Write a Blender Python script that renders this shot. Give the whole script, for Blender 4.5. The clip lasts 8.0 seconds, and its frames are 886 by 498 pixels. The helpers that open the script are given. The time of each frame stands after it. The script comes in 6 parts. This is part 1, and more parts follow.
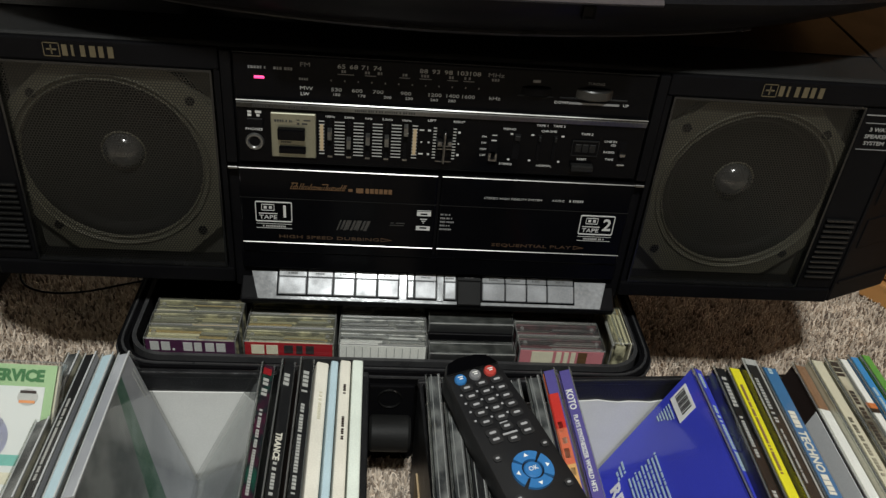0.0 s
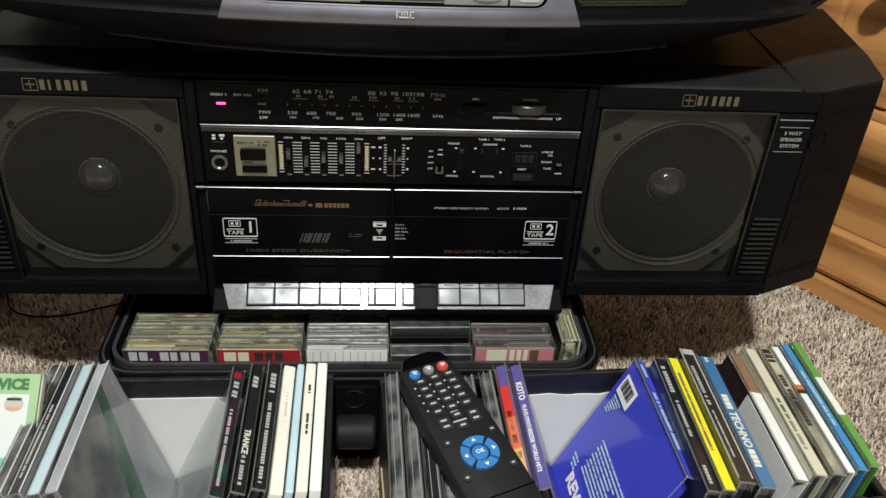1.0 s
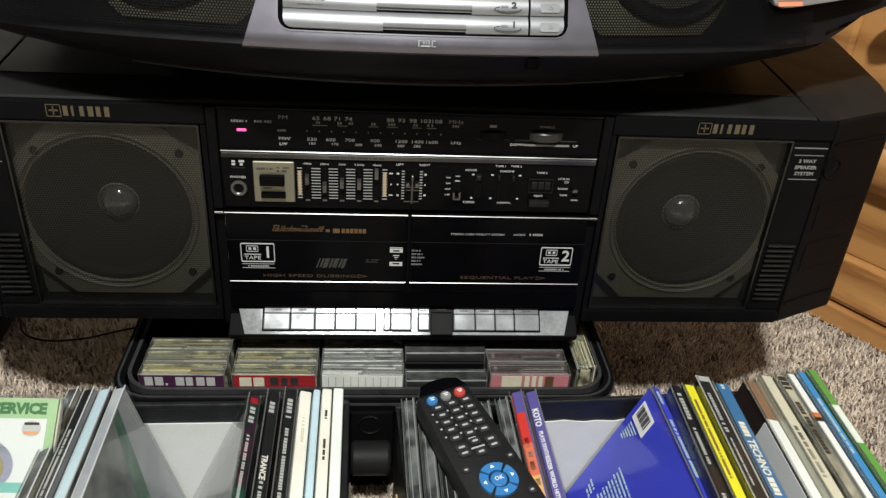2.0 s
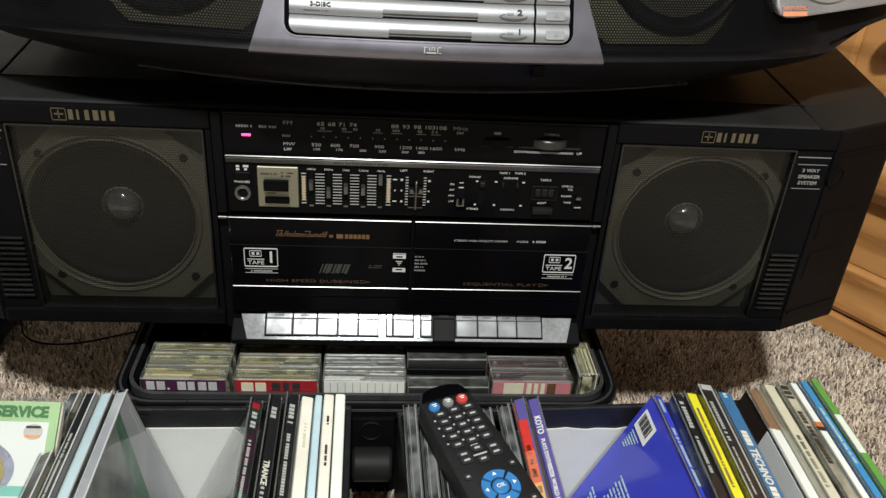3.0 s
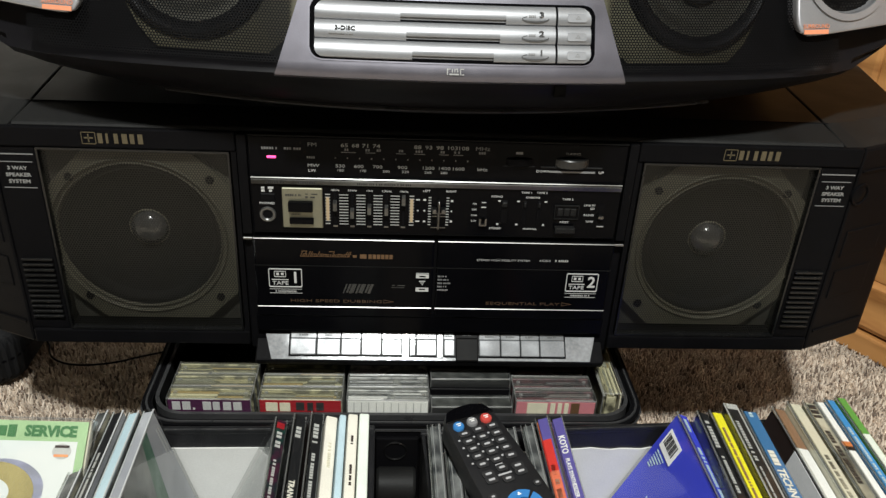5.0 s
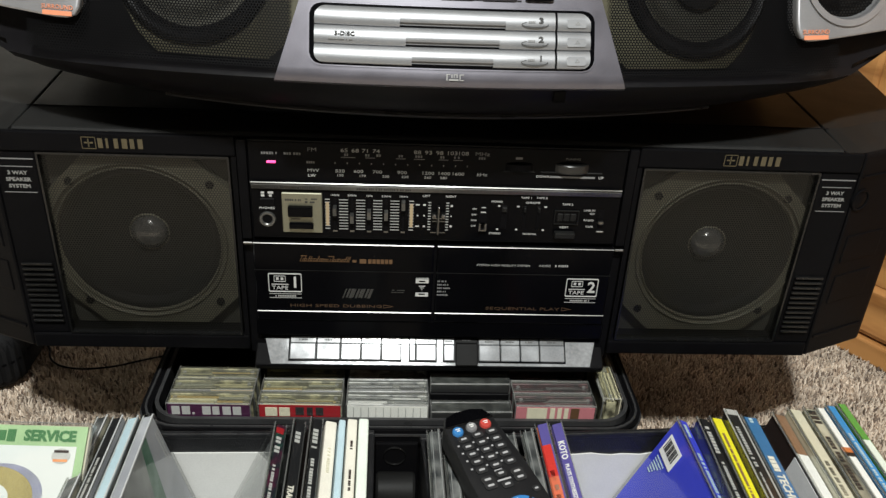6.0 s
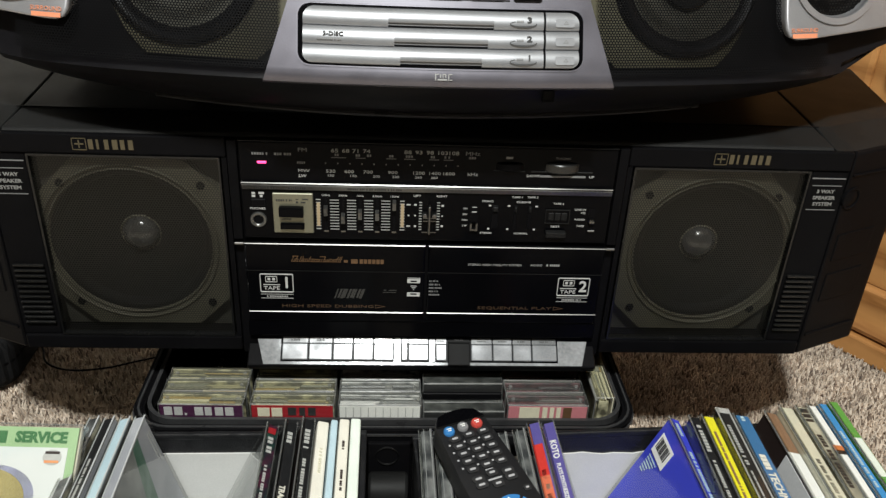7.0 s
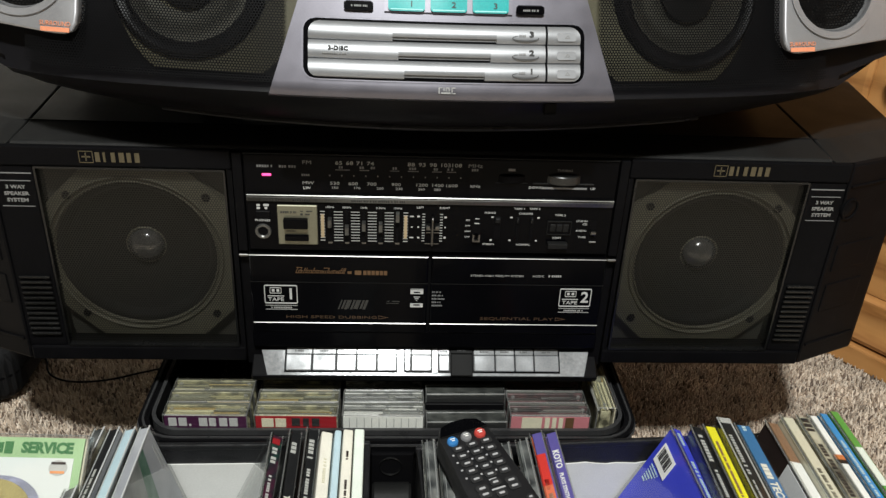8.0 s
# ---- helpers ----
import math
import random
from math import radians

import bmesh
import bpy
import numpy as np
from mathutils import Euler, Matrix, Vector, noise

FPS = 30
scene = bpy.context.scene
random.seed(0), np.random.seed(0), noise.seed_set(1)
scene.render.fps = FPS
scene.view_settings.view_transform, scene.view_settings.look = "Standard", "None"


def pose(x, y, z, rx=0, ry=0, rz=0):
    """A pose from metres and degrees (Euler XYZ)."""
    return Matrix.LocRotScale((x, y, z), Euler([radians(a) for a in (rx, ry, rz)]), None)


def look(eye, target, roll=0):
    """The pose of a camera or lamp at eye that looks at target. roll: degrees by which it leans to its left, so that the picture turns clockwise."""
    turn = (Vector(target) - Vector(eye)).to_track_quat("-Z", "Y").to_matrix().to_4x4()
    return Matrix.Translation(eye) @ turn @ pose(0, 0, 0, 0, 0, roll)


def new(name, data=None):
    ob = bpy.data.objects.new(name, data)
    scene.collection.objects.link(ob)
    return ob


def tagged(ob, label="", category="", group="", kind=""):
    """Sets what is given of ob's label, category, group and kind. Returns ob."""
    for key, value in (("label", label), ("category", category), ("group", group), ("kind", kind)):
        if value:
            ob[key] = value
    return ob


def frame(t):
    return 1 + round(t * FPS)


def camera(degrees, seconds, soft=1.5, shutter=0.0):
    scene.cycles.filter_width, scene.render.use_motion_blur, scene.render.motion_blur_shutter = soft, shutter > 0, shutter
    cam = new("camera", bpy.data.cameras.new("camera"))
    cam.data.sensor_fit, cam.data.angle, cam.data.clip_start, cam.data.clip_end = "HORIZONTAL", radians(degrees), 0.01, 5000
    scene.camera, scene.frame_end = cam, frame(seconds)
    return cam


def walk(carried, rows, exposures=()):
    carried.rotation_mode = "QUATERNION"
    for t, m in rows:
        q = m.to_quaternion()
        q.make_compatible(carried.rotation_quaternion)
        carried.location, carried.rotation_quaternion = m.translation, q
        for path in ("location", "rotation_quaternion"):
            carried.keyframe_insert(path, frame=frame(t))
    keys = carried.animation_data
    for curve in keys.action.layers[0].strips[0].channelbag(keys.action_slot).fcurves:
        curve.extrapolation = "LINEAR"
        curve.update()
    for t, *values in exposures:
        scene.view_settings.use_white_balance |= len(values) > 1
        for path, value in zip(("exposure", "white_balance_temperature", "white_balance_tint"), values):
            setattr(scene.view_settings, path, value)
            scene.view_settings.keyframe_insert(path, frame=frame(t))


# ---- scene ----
cam = camera(57.3, 8.0, 1.4)
PATH = [
    (0, (-0.043, -0.494, 0.53), (0.123, 1.152, -0.595), 5.5),
    (0.5, (-0.017, -0.529, 0.543), (0.165, 1.126, -0.565), 4.8),
    (1, (-0.017, -0.543, 0.545), (0.163, 1.139, -0.522), 3.7),
    (1.5, (-0.023, -0.544, 0.546), (0.154, 1.159, -0.488), 3.6),
    (3, (-0.031, -0.544, 0.546), (0.144, 1.179, -0.455), 4.2),
    (3.5, (-0.031, -0.545, 0.548), (0.142, 1.179, -0.45), 4.1),
    (4, (-0.036, -0.547, 0.548), (0.114, 1.192, -0.427), 3.6),
    (4.5, (-0.035, -0.547, 0.546), (0.099, 1.2, -0.418), 3.2),
    (6, (-0.033, -0.546, 0.548), (0.091, 1.208, -0.405), 3.1),
    (6.5, (-0.03, -0.545, 0.548), (0.096, 1.209, -0.405), 3.1),
    (7, (-0.027, -0.547, 0.548), (0.099, 1.208, -0.404), 2.9),
    (7.5, (-0.03, -0.551, 0.549), (0.096, 1.212, -0.386), 2.7),
    (8, (-0.03, -0.552, 0.55), (0.097, 1.217, -0.376), 2.8),
]
EXPOSURE = 0.05
walk(cam, [(t, look(eye, target, roll)) for t, eye, target, roll in PATH], [(0.0, -0.50), (0.2, -0.30), (0.5, EXPOSURE), (5.0, EXPOSURE), (8.0, EXPOSURE - 0.08)])

# ---- light: one ceiling lamp of the room, behind and above the camera ----
world = bpy.data.worlds.new("room_air")
scene.world = world
world.use_nodes = True
world.node_tree.nodes["Background"].inputs[0].default_value = (1.0, 0.95, 0.9, 1)
world.node_tree.nodes["Background"].inputs[1].default_value = 0.009
lamp_data = bpy.data.lights.new("ceiling_lamp", "AREA")
lamp_data.shape, lamp_data.size, lamp_data.energy, lamp_data.color = "DISK", 0.16, 92.0, (0.96, 0.985, 0.955)
lamp = new("ceiling_lamp_light", lamp_data)
lamp.matrix_world = look((-0.05, -1.38, 2.33), (0.0, -0.1, 0.1))


# ---- materials ----
def mat(name, col, rough=0.5, metal=0.0, var=0.12, scale=40.0, fine=900.0, bump=0.0, bump_scale=1500.0, coat=0.0, dust=0.0, spec=0.5, trans=0.0):
    m = bpy.data.materials.new(name)
    m.use_nodes = True
    nt = m.node_tree
    b = nt.nodes["Principled BSDF"]
    b.inputs["Roughness"].default_value, b.inputs["Metallic"].default_value = rough, metal
    b.inputs["Coat Weight"].default_value = coat
    b.inputs["Specular IOR Level"].default_value = spec
    b.inputs["Transmission Weight"].default_value = trans
    co = nt.nodes.new("ShaderNodeTexCoord")
    n1, n2 = nt.nodes.new("ShaderNodeTexNoise"), nt.nodes.new("ShaderNodeTexNoise")
    n1.inputs["Scale"].default_value, n2.inputs["Scale"].default_value = scale, fine
    n1.inputs["Detail"].default_value = 5
    nt.links.new(co.outputs["Object"], n1.inputs["Vector"])
    nt.links.new(co.outputs["Object"], n2.inputs["Vector"])
    add = nt.nodes.new("ShaderNodeMath")
    add.operation = "ADD"
    nt.links.new(n1.outputs["Fac"], add.inputs[0])
    nt.links.new(n2.outputs["Fac"], add.inputs[1])
    ramp = nt.nodes.new("ShaderNodeMapRange")
    ramp.inputs["From Min"].default_value, ramp.inputs["From Max"].default_value = 0.6, 1.4
    nt.links.new(add.outputs[0], ramp.inputs["Value"])
    mix = nt.nodes.new("ShaderNodeMix")
    mix.data_type = "RGBA"
    lo = [max(0.0, c * (1 - var)) for c in col]
    hi = [min(1.0, c * (1 + var) + dust * 0.02) for c in col]
    mix.inputs[6].default_value, mix.inputs[7].default_value = (*lo, 1), (*hi, 1)
    nt.links.new(ramp.outputs[0], mix.inputs[0])
    nt.links.new(mix.outputs[2], b.inputs["Base Color"])
    rr = nt.nodes.new("ShaderNodeMapRange")
    rr.inputs["From Min"].default_value, rr.inputs["From Max"].default_value = 0.3, 0.7
    rr.inputs["To Min"].default_value, rr.inputs["To Max"].default_value = max(0.02, rough - 0.04), min(1.0, rough + 0.05)
    nt.links.new(n1.outputs["Fac"], rr.inputs["Value"])
    nt.links.new(rr.outputs[0], b.inputs["Roughness"])
    if bump:
        nb = nt.nodes.new("ShaderNodeTexNoise")
        nb.inputs["Scale"].default_value, nb.inputs["Detail"].default_value = bump_scale, 3
        nt.links.new(co.outputs["Object"], nb.inputs["Vector"])
        bm_ = nt.nodes.new("ShaderNodeBump")
        bm_.inputs["Strength"].default_value, bm_.inputs["Distance"].default_value = bump, 0.001
        nt.links.new(nb.outputs["Fac"], bm_.inputs["Height"])
        nt.links.new(bm_.outputs["Normal"], b.inputs["Normal"])
    return m


def clear_mat(name, tint, gloss=0.06, sheen=0.05):
    m = bpy.data.materials.new(name)
    m.use_nodes = True
    nt = m.node_tree
    out = nt.nodes["Material Output"]
    nt.nodes.remove(nt.nodes["Principled BSDF"])
    tr, gl, mx, fr, mr = (nt.nodes.new(k) for k in ("ShaderNodeBsdfTransparent", "ShaderNodeBsdfGlossy", "ShaderNodeMixShader", "ShaderNodeLayerWeight", "ShaderNodeMath"))
    tr.inputs[0].default_value = (*tint, 1)
    gl.inputs["Roughness"].default_value = gloss
    co, nz, bu = (nt.nodes.new(k) for k in ("ShaderNodeTexCoord", "ShaderNodeTexNoise", "ShaderNodeBump"))
    nz.inputs["Scale"].default_value = 60
    bu.inputs["Strength"].default_value, bu.inputs["Distance"].default_value = 0.25, 0.001
    nt.links.new(co.outputs["Object"], nz.inputs["Vector"])
    nt.links.new(nz.outputs["Fac"], bu.inputs["Height"])
    nt.links.new(bu.outputs["Normal"], gl.inputs["Normal"])
    mr.operation = "POWER"
    mr.inputs[1].default_value = 4.0
    am = nt.nodes.new("ShaderNodeMath")
    am.operation = "MULTIPLY_ADD"
    am.inputs[1].default_value, am.inputs[2].default_value = 0.6, sheen
    nt.links.new(fr.outputs["Facing"], mr.inputs[0])
    nt.links.new(mr.outputs[0], am.inputs[0])
    nt.links.new(am.outputs[0], mx.inputs[0])
    nt.links.new(tr.outputs[0], mx.inputs[1])
    nt.links.new(gl.outputs[0], mx.inputs[2])
    nt.links.new(mx.outputs[0], out.inputs[0])
    return m


def glow_mat(name, col, strength):
    m = mat(name, col, 0.3)
    b = m.node_tree.nodes["Principled BSDF"]
    b.inputs["Emission Color"].default_value, b.inputs["Emission Strength"].default_value = (*col, 1), strength
    return m


def wood_mat(name, dark, light):
    m = bpy.data.materials.new(name)
    m.use_nodes = True
    nt = m.node_tree
    b = nt.nodes["Principled BSDF"]
    co, mp, wv, nz, rp, bu = (nt.nodes.new(k) for k in ("ShaderNodeTexCoord", "ShaderNodeMapping", "ShaderNodeTexWave", "ShaderNodeTexNoise", "ShaderNodeValToRGB", "ShaderNodeBump"))
    mp.inputs["Scale"].default_value = (1.0, 6.0, 9.0)
    nt.links.new(co.outputs["Object"], mp.inputs["Vector"])
    wv.inputs["Scale"].default_value, wv.inputs["Distortion"].default_value, wv.inputs["Detail"].default_value = 0.7, 14.0, 5.0
    wv.bands_direction = "Z"
    nz.inputs["Scale"].default_value, nz.inputs["Detail"].default_value = 22.0, 7.0
    nt.links.new(mp.outputs[0], wv.inputs["Vector"])
    nt.links.new(mp.outputs[0], nz.inputs["Vector"])
    mx = nt.nodes.new("ShaderNodeMath")
    mx.operation = "MULTIPLY"
    nt.links.new(wv.outputs["Fac"], mx.inputs[0])
    nt.links.new(nz.outputs["Fac"], mx.inputs[1])
    nt.links.new(mx.outputs[0], rp.inputs[0])
    rp.color_ramp.elements[0].position, rp.color_ramp.elements[1].position = 0.05, 0.6
    rp.color_ramp.elements[0].color, rp.color_ramp.elements[1].color = (*light, 1), (*dark, 1)
    nt.links.new(rp.outputs[0], b.inputs["Base Color"])
    b.inputs["Roughness"].default_value, b.inputs["Coat Weight"].default_value, b.inputs["Coat Roughness"].default_value = 0.42, 0.35, 0.2
    bu.inputs["Strength"].default_value, bu.inputs["Distance"].default_value = 0.15, 0.001
    nt.links.new(nz.outputs["Fac"], bu.inputs["Height"])
    nt.links.new(bu.outputs["Normal"], b.inputs["Normal"])
    return m


def carpet_mat():
    m = bpy.data.materials.new("shag_carpet_yarn")
    m.use_nodes = True
    nt = m.node_tree
    b = nt.nodes["Principled BSDF"]
    ge, rp = nt.nodes.new("ShaderNodeNewGeometry"), nt.nodes.new("ShaderNodeValToRGB")
    rp.color_ramp.elements[0].color, rp.color_ramp.elements[1].color = (0.11, 0.07, 0.05, 1), (0.72, 0.62, 0.51, 1)
    e = rp.color_ramp.elements.new(0.3)
    e.color = (0.47, 0.37, 0.28, 1)
    nt.links.new(ge.outputs["Random Per Island"], rp.inputs[0])
    co, nz, mx = nt.nodes.new("ShaderNodeTexCoord"), nt.nodes.new("ShaderNodeTexNoise"), nt.nodes.new("ShaderNodeMix")
    nz.inputs["Scale"].default_value = 30
    nt.links.new(co.outputs["Object"], nz.inputs["Vector"])
    mx.data_type, mx.blend_type = "RGBA", "MULTIPLY"
    mr = nt.nodes.new("ShaderNodeMapRange")
    mr.inputs["From Min"].default_value, mr.inputs["From Max"].default_value = 0.3, 0.7
    mr.inputs["To Min"].default_value, mr.inputs["To Max"].default_value = 0.75, 1.1
    nt.links.new(nz.outputs["Fac"], mr.inputs["Value"])
    mx.inputs[0].default_value = 1.0
    nt.links.new(rp.outputs[0], mx.inputs[6])
    nt.links.new(mr.outputs[0], mx.inputs[7])
    nt.links.new(mx.outputs[2], b.inputs["Base Color"])
    b.inputs["Roughness"].default_value = 0.95
    b.inputs["Sheen Weight"].default_value = 0.2
    return m


BLACK = mat("black_moulded_plastic", (0.0036, 0.0035, 0.0040), 0.40, var=0.3, bump=0.12, bump_scale=2500, dust=0.008, spec=0.035)
BLACK_TOP = mat("dusty_black_cabinet_plastic", (0.009, 0.009, 0.0088), 0.50, var=0.3, bump=0.25, bump_scale=1400, dust=0.06, spec=0.13)
RIB = mat("worn_black_rib_plastic", (0.0055, 0.0055, 0.0055), 0.24, var=0.3, spec=0.30)
GLOSS = mat("glossy_black_panel_plastic", (0.0018, 0.0018, 0.0023), 0.16, var=0.3, scale=20, spec=0.042)
TRIM = mat("polished_trim_metal", (0.150, 0.148, 0.142), 0.33, 1.0, var=0.3, scale=25)
CHROME = mat("strip_highlight_chrome", (0.40, 0.40, 0.385), 0.22, 1.0, var=0.1, scale=25)
ALU = mat("brushed_aluminium_key_panel", (0.26, 0.268, 0.278), 0.12, 0.25, var=0.28, scale=45, fine=400, bump=0.06, bump_scale=900)
KEY = mat("silvered_key_plastic", (0.235, 0.243, 0.254), 0.15, 0.2, var=0.18, scale=60)
KEYTOP = mat("darker_key_label_strip", (0.15, 0.155, 0.160), 0.16, 0.2, var=0.2, scale=60)
GOLD_PLATE = mat("champagne_metal_plate", (0.19, 0.185, 0.135), 0.42, 0.6, var=0.15, scale=60)
GRILLE = mat("dark_olive_perforated_metal", (0.0085, 0.0082, 0.0065), 0.34, 0.3, var=0.15, spec=0.5)
GASKET = mat("grey_speaker_basket", (0.088, 0.083, 0.060), 0.55, var=0.15, spec=0.25)
BAFFLE = mat("dull_olive_grey_baffle", (0.036, 0.034, 0.026), 0.7, var=0.2)
CONE = mat("dark_paper_speaker_cone", (0.0060, 0.0054, 0.0046), 0.75, var=0.25, spec=0.2)
DOME = mat("shiny_dust_cap", (0.15, 0.15, 0.147), 0.17, 0.7, var=0.4, scale=160)
INK = mat("white_print_ink", (0.43, 0.43, 0.42), 0.6)
INK_TICK = mat("pale_grey_print_ink", (0.30, 0.30, 0.29), 0.6)
INK_LABEL = mat("dull_silver_print_ink", (0.20, 0.20, 0.195), 0.6)
INK_TAN = mat("tan_print_ink", (0.36, 0.27, 0.16), 0.6)
INK_GLINT = mat("window_glint_grey", (0.030, 0.029, 0.027), 0.5)
JACK_METAL = mat("nickel_socket_ring", (0.11, 0.11, 0.105), 0.35, 0.7)
INK_DIM = mat("grey_print_ink", (0.16, 0.16, 0.16), 0.6)
INK_GOLD = mat("bronze_print_ink", (0.075, 0.060, 0.032), 0.5, 0.1)
INK_BRONZE = mat("copper_print_ink", (0.11, 0.058, 0.025), 0.5, 0.1)
INK_FAINT = mat("faint_bronze_ink", (0.048, 0.026, 0.013), 0.5)
INK_DARK = mat("black_print_ink", (0.02, 0.02, 0.02), 0.6)
LED = glow_mat("lit_pink_lamp", (1.0, 0.06, 0.26), 1.7)
CASEBLACK = mat("black_case_vinyl", (0.010, 0.010, 0.011), 0.38, var=0.4, scale=70, bump=0.35, bump_scale=700)
CARD = mat("pale_grey_lining_card", (0.60, 0.60, 0.58), 0.75, var=0.08, scale=30)
CLEAR = clear_mat("clear_case_plastic", (0.97, 0.975, 0.97))
SMOKE = clear_mat("scuffed_case_plastic", (0.80, 0.81, 0.79), 0.18)


def hazy_mat(name, tint, haze, fac):
    m = clear_mat(name, tint, 0.12, 0.06)
    nt = m.node_tree
    out = nt.nodes["Material Output"]
    first = out.inputs[0].links[0].from_socket
    df, mx = nt.nodes.new("ShaderNodeBsdfDiffuse"), nt.nodes.new("ShaderNodeMixShader")
    df.inputs[0].default_value = (*haze, 1)
    mx.inputs[0].default_value = fac
    nt.links.new(first, mx.inputs[1])
    nt.links.new(df.outputs[0], mx.inputs[2])
    nt.links.new(mx.outputs[0], out.inputs[0])
    return m


# diffuse white haze that paints highlights on clear plastic edges
EDGE = hazy_mat("edge_highlight_haze", (0.9, 0.9, 0.9), (0.66, 0.67, 0.65), 0.15)
HAZY = hazy_mat("hazy_tray_plastic", (0.93, 0.94, 0.93), (0.66, 0.68, 0.69), 0.12)
WOOD = wood_mat("honey_pine_wood", (0.24, 0.100, 0.028), (0.46, 0.225, 0.075))
# unseen side and south walls: grey chosen to hold down the bounce light
WALLP = mat("dim_wall_paint", (0.30, 0.29, 0.27), 0.9, scale=3)
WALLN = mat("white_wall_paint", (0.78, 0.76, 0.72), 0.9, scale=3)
CEILP = mat("white_ceiling_paint", (0.65, 0.64, 0.615), 0.9, scale=3)
CARPET = carpet_mat()
JSILVER = mat("purple_grey_metallic_paint", (0.118, 0.113, 0.132), 0.38, 0.6, var=0.1, scale=60, fine=1800)
JPOD = mat("silver_grey_metallic_paint", (0.33, 0.33, 0.345), 0.38, 0.6, var=0.1, fine=1800)
JTRAY = mat("bright_silver_tray_paint", (0.245, 0.25, 0.262), 0.38, 0.5, var=0.06)
ORANGE = mat("orange_print", (0.60, 0.22, 0.115), 0.5)
CYAN = mat("translucent_cyan_button", (0.03, 0.34, 0.34), 0.2, coat=0.4)
CYAN_LIT = mat("cyan_inner_light", (0.30, 0.66, 0.64), 0.2, coat=0.4)


# ---- mesh helpers ----
def bbox_bm(x0, x1, y0, y1, z0, z1, bevel=0.0, seg=2, bm=None):
    b = bmesh.new()
    bmesh.ops.create_cube(b, size=1.0)
    for v in b.verts:
        v.co = Vector((x0 + (v.co.x + 0.5) * (x1 - x0), y0 + (v.co.y + 0.5) * (y1 - y0), z0 + (v.co.z + 0.5) * (z1 - z0)))
    if bevel:
        bmesh.ops.bevel(b, geom=b.edges[:], offset=bevel, segments=seg, profile=0.5, affect="EDGES")
    if bm is None:
        return b
    me = bpy.data.meshes.new("tmp")
    b.to_mesh(me)
    b.free()
    bm.from_mesh(me)
    bpy.data.meshes.remove(me)
    return bm


def prism(points, lo, hi, axis="z", bevel=0.0, seg=2):
    """Extrudes a plan outline along an axis. points: (x, y) for z, (y, z) for x, (x, z) for y."""
    place = {"z": lambda a, b, c: (a, b, c), "x": lambda a, b, c: (c, a, b), "y": lambda a, b, c: (a, c, b)}[axis]
    b = bmesh.new()
    low = [b.verts.new(place(p, q, lo)) for p, q in points]
    high = [b.verts.new(place(p, q, hi)) for p, q in points]
    n = len(points)
    b.faces.new(low)
    b.faces.new(high)
    for i in range(n):
        b.faces.new((low[i], low[(i + 1) % n], high[(i + 1) % n], high[i]))
    bmesh.ops.recalc_face_normals(b, faces=b.faces[:])
    if bevel:
        bmesh.ops.bevel(b, geom=b.edges[:], offset=bevel, segments=seg, profile=0.5, affect="EDGES")
    return b


def lathe(profile, steps=48, axis="y"):
    """Turns (radius, height) pairs round an axis."""
    b = bmesh.new()
    rings = []
    for r, h in profile:
        ring = []
        for i in range(steps):
            a = 2 * math.pi * i / steps
            c, s = r * math.cos(a), r * math.sin(a)
            ring.append(b.verts.new((c, h, s) if axis == "y" else (c, s, h)))
        rings.append(ring)
    for lo, hi in zip(rings, rings[1:]):
        for i in range(steps):
            b.faces.new((lo[i], lo[(i + 1) % steps], hi[(i + 1) % steps], hi[i]))
    bmesh.ops.recalc_face_normals(b, faces=b.faces[:])
    return b


def rounded(x0, x1, y0, y1, r, n=6):
    pts = []
    for cx, cy, a0 in ((x1 - r, y1 - r, 0), (x0 + r, y1 - r, 90), (x0 + r, y0 + r, 180), (x1 - r, y0 + r, 270)):
        for i in range(n + 1):
            a = radians(a0 + 90 * i / n)
            pts.append((cx + r * math.cos(a), cy + r * math.sin(a)))
    return pts


def ring_prism(outer, inner, lo, hi, axis="z"):
    place = {"z": lambda a, b, c: (a, b, c), "y": lambda a, b, c: (a, c, b)}[axis]
    b = bmesh.new()
    n = len(outer)
    o0, o1 = [b.verts.new(place(*p, lo)) for p in outer], [b.verts.new(place(*p, hi)) for p in outer]
    i0, i1 = [b.verts.new(place(*p, lo)) for p in inner], [b.verts.new(place(*p, hi)) for p in inner]
    for k in range(n):
        j = (k + 1) % n
        for q in ((o0[k], o0[j], o1[j], o1[k]), (i0[j], i0[k], i1[k], i1[j]), (o1[k], o1[j], i1[j], i1[k]), (o0[j], o0[k], i0[k], i0[j])):
            b.faces.new(q)
    bmesh.ops.recalc_face_normals(b, faces=b.faces[:])
    return b


HOME = {}
PRINTED = ("lettering", "scale_print", "badge", "spine_mark", "cover_print", "button_print", "brand_print", "barcode", "title", "switch_mark", "label_sign", "label_line", "dubbing_mark", "cover_title", "surround_print", "cross_bar")


def thing(name, label, category, m=None, group="", built_in_place=True):
    """A top-level Empty at the base of a thing."""
    ob = new(name)
    ob.empty_display_size = 0.02
    m = m or Matrix.Identity(4)
    ob.matrix_world = m
    HOME[ob.name] = m.inverted() if built_in_place else Matrix.Identity(4)
    return tagged(ob, label, category, group)


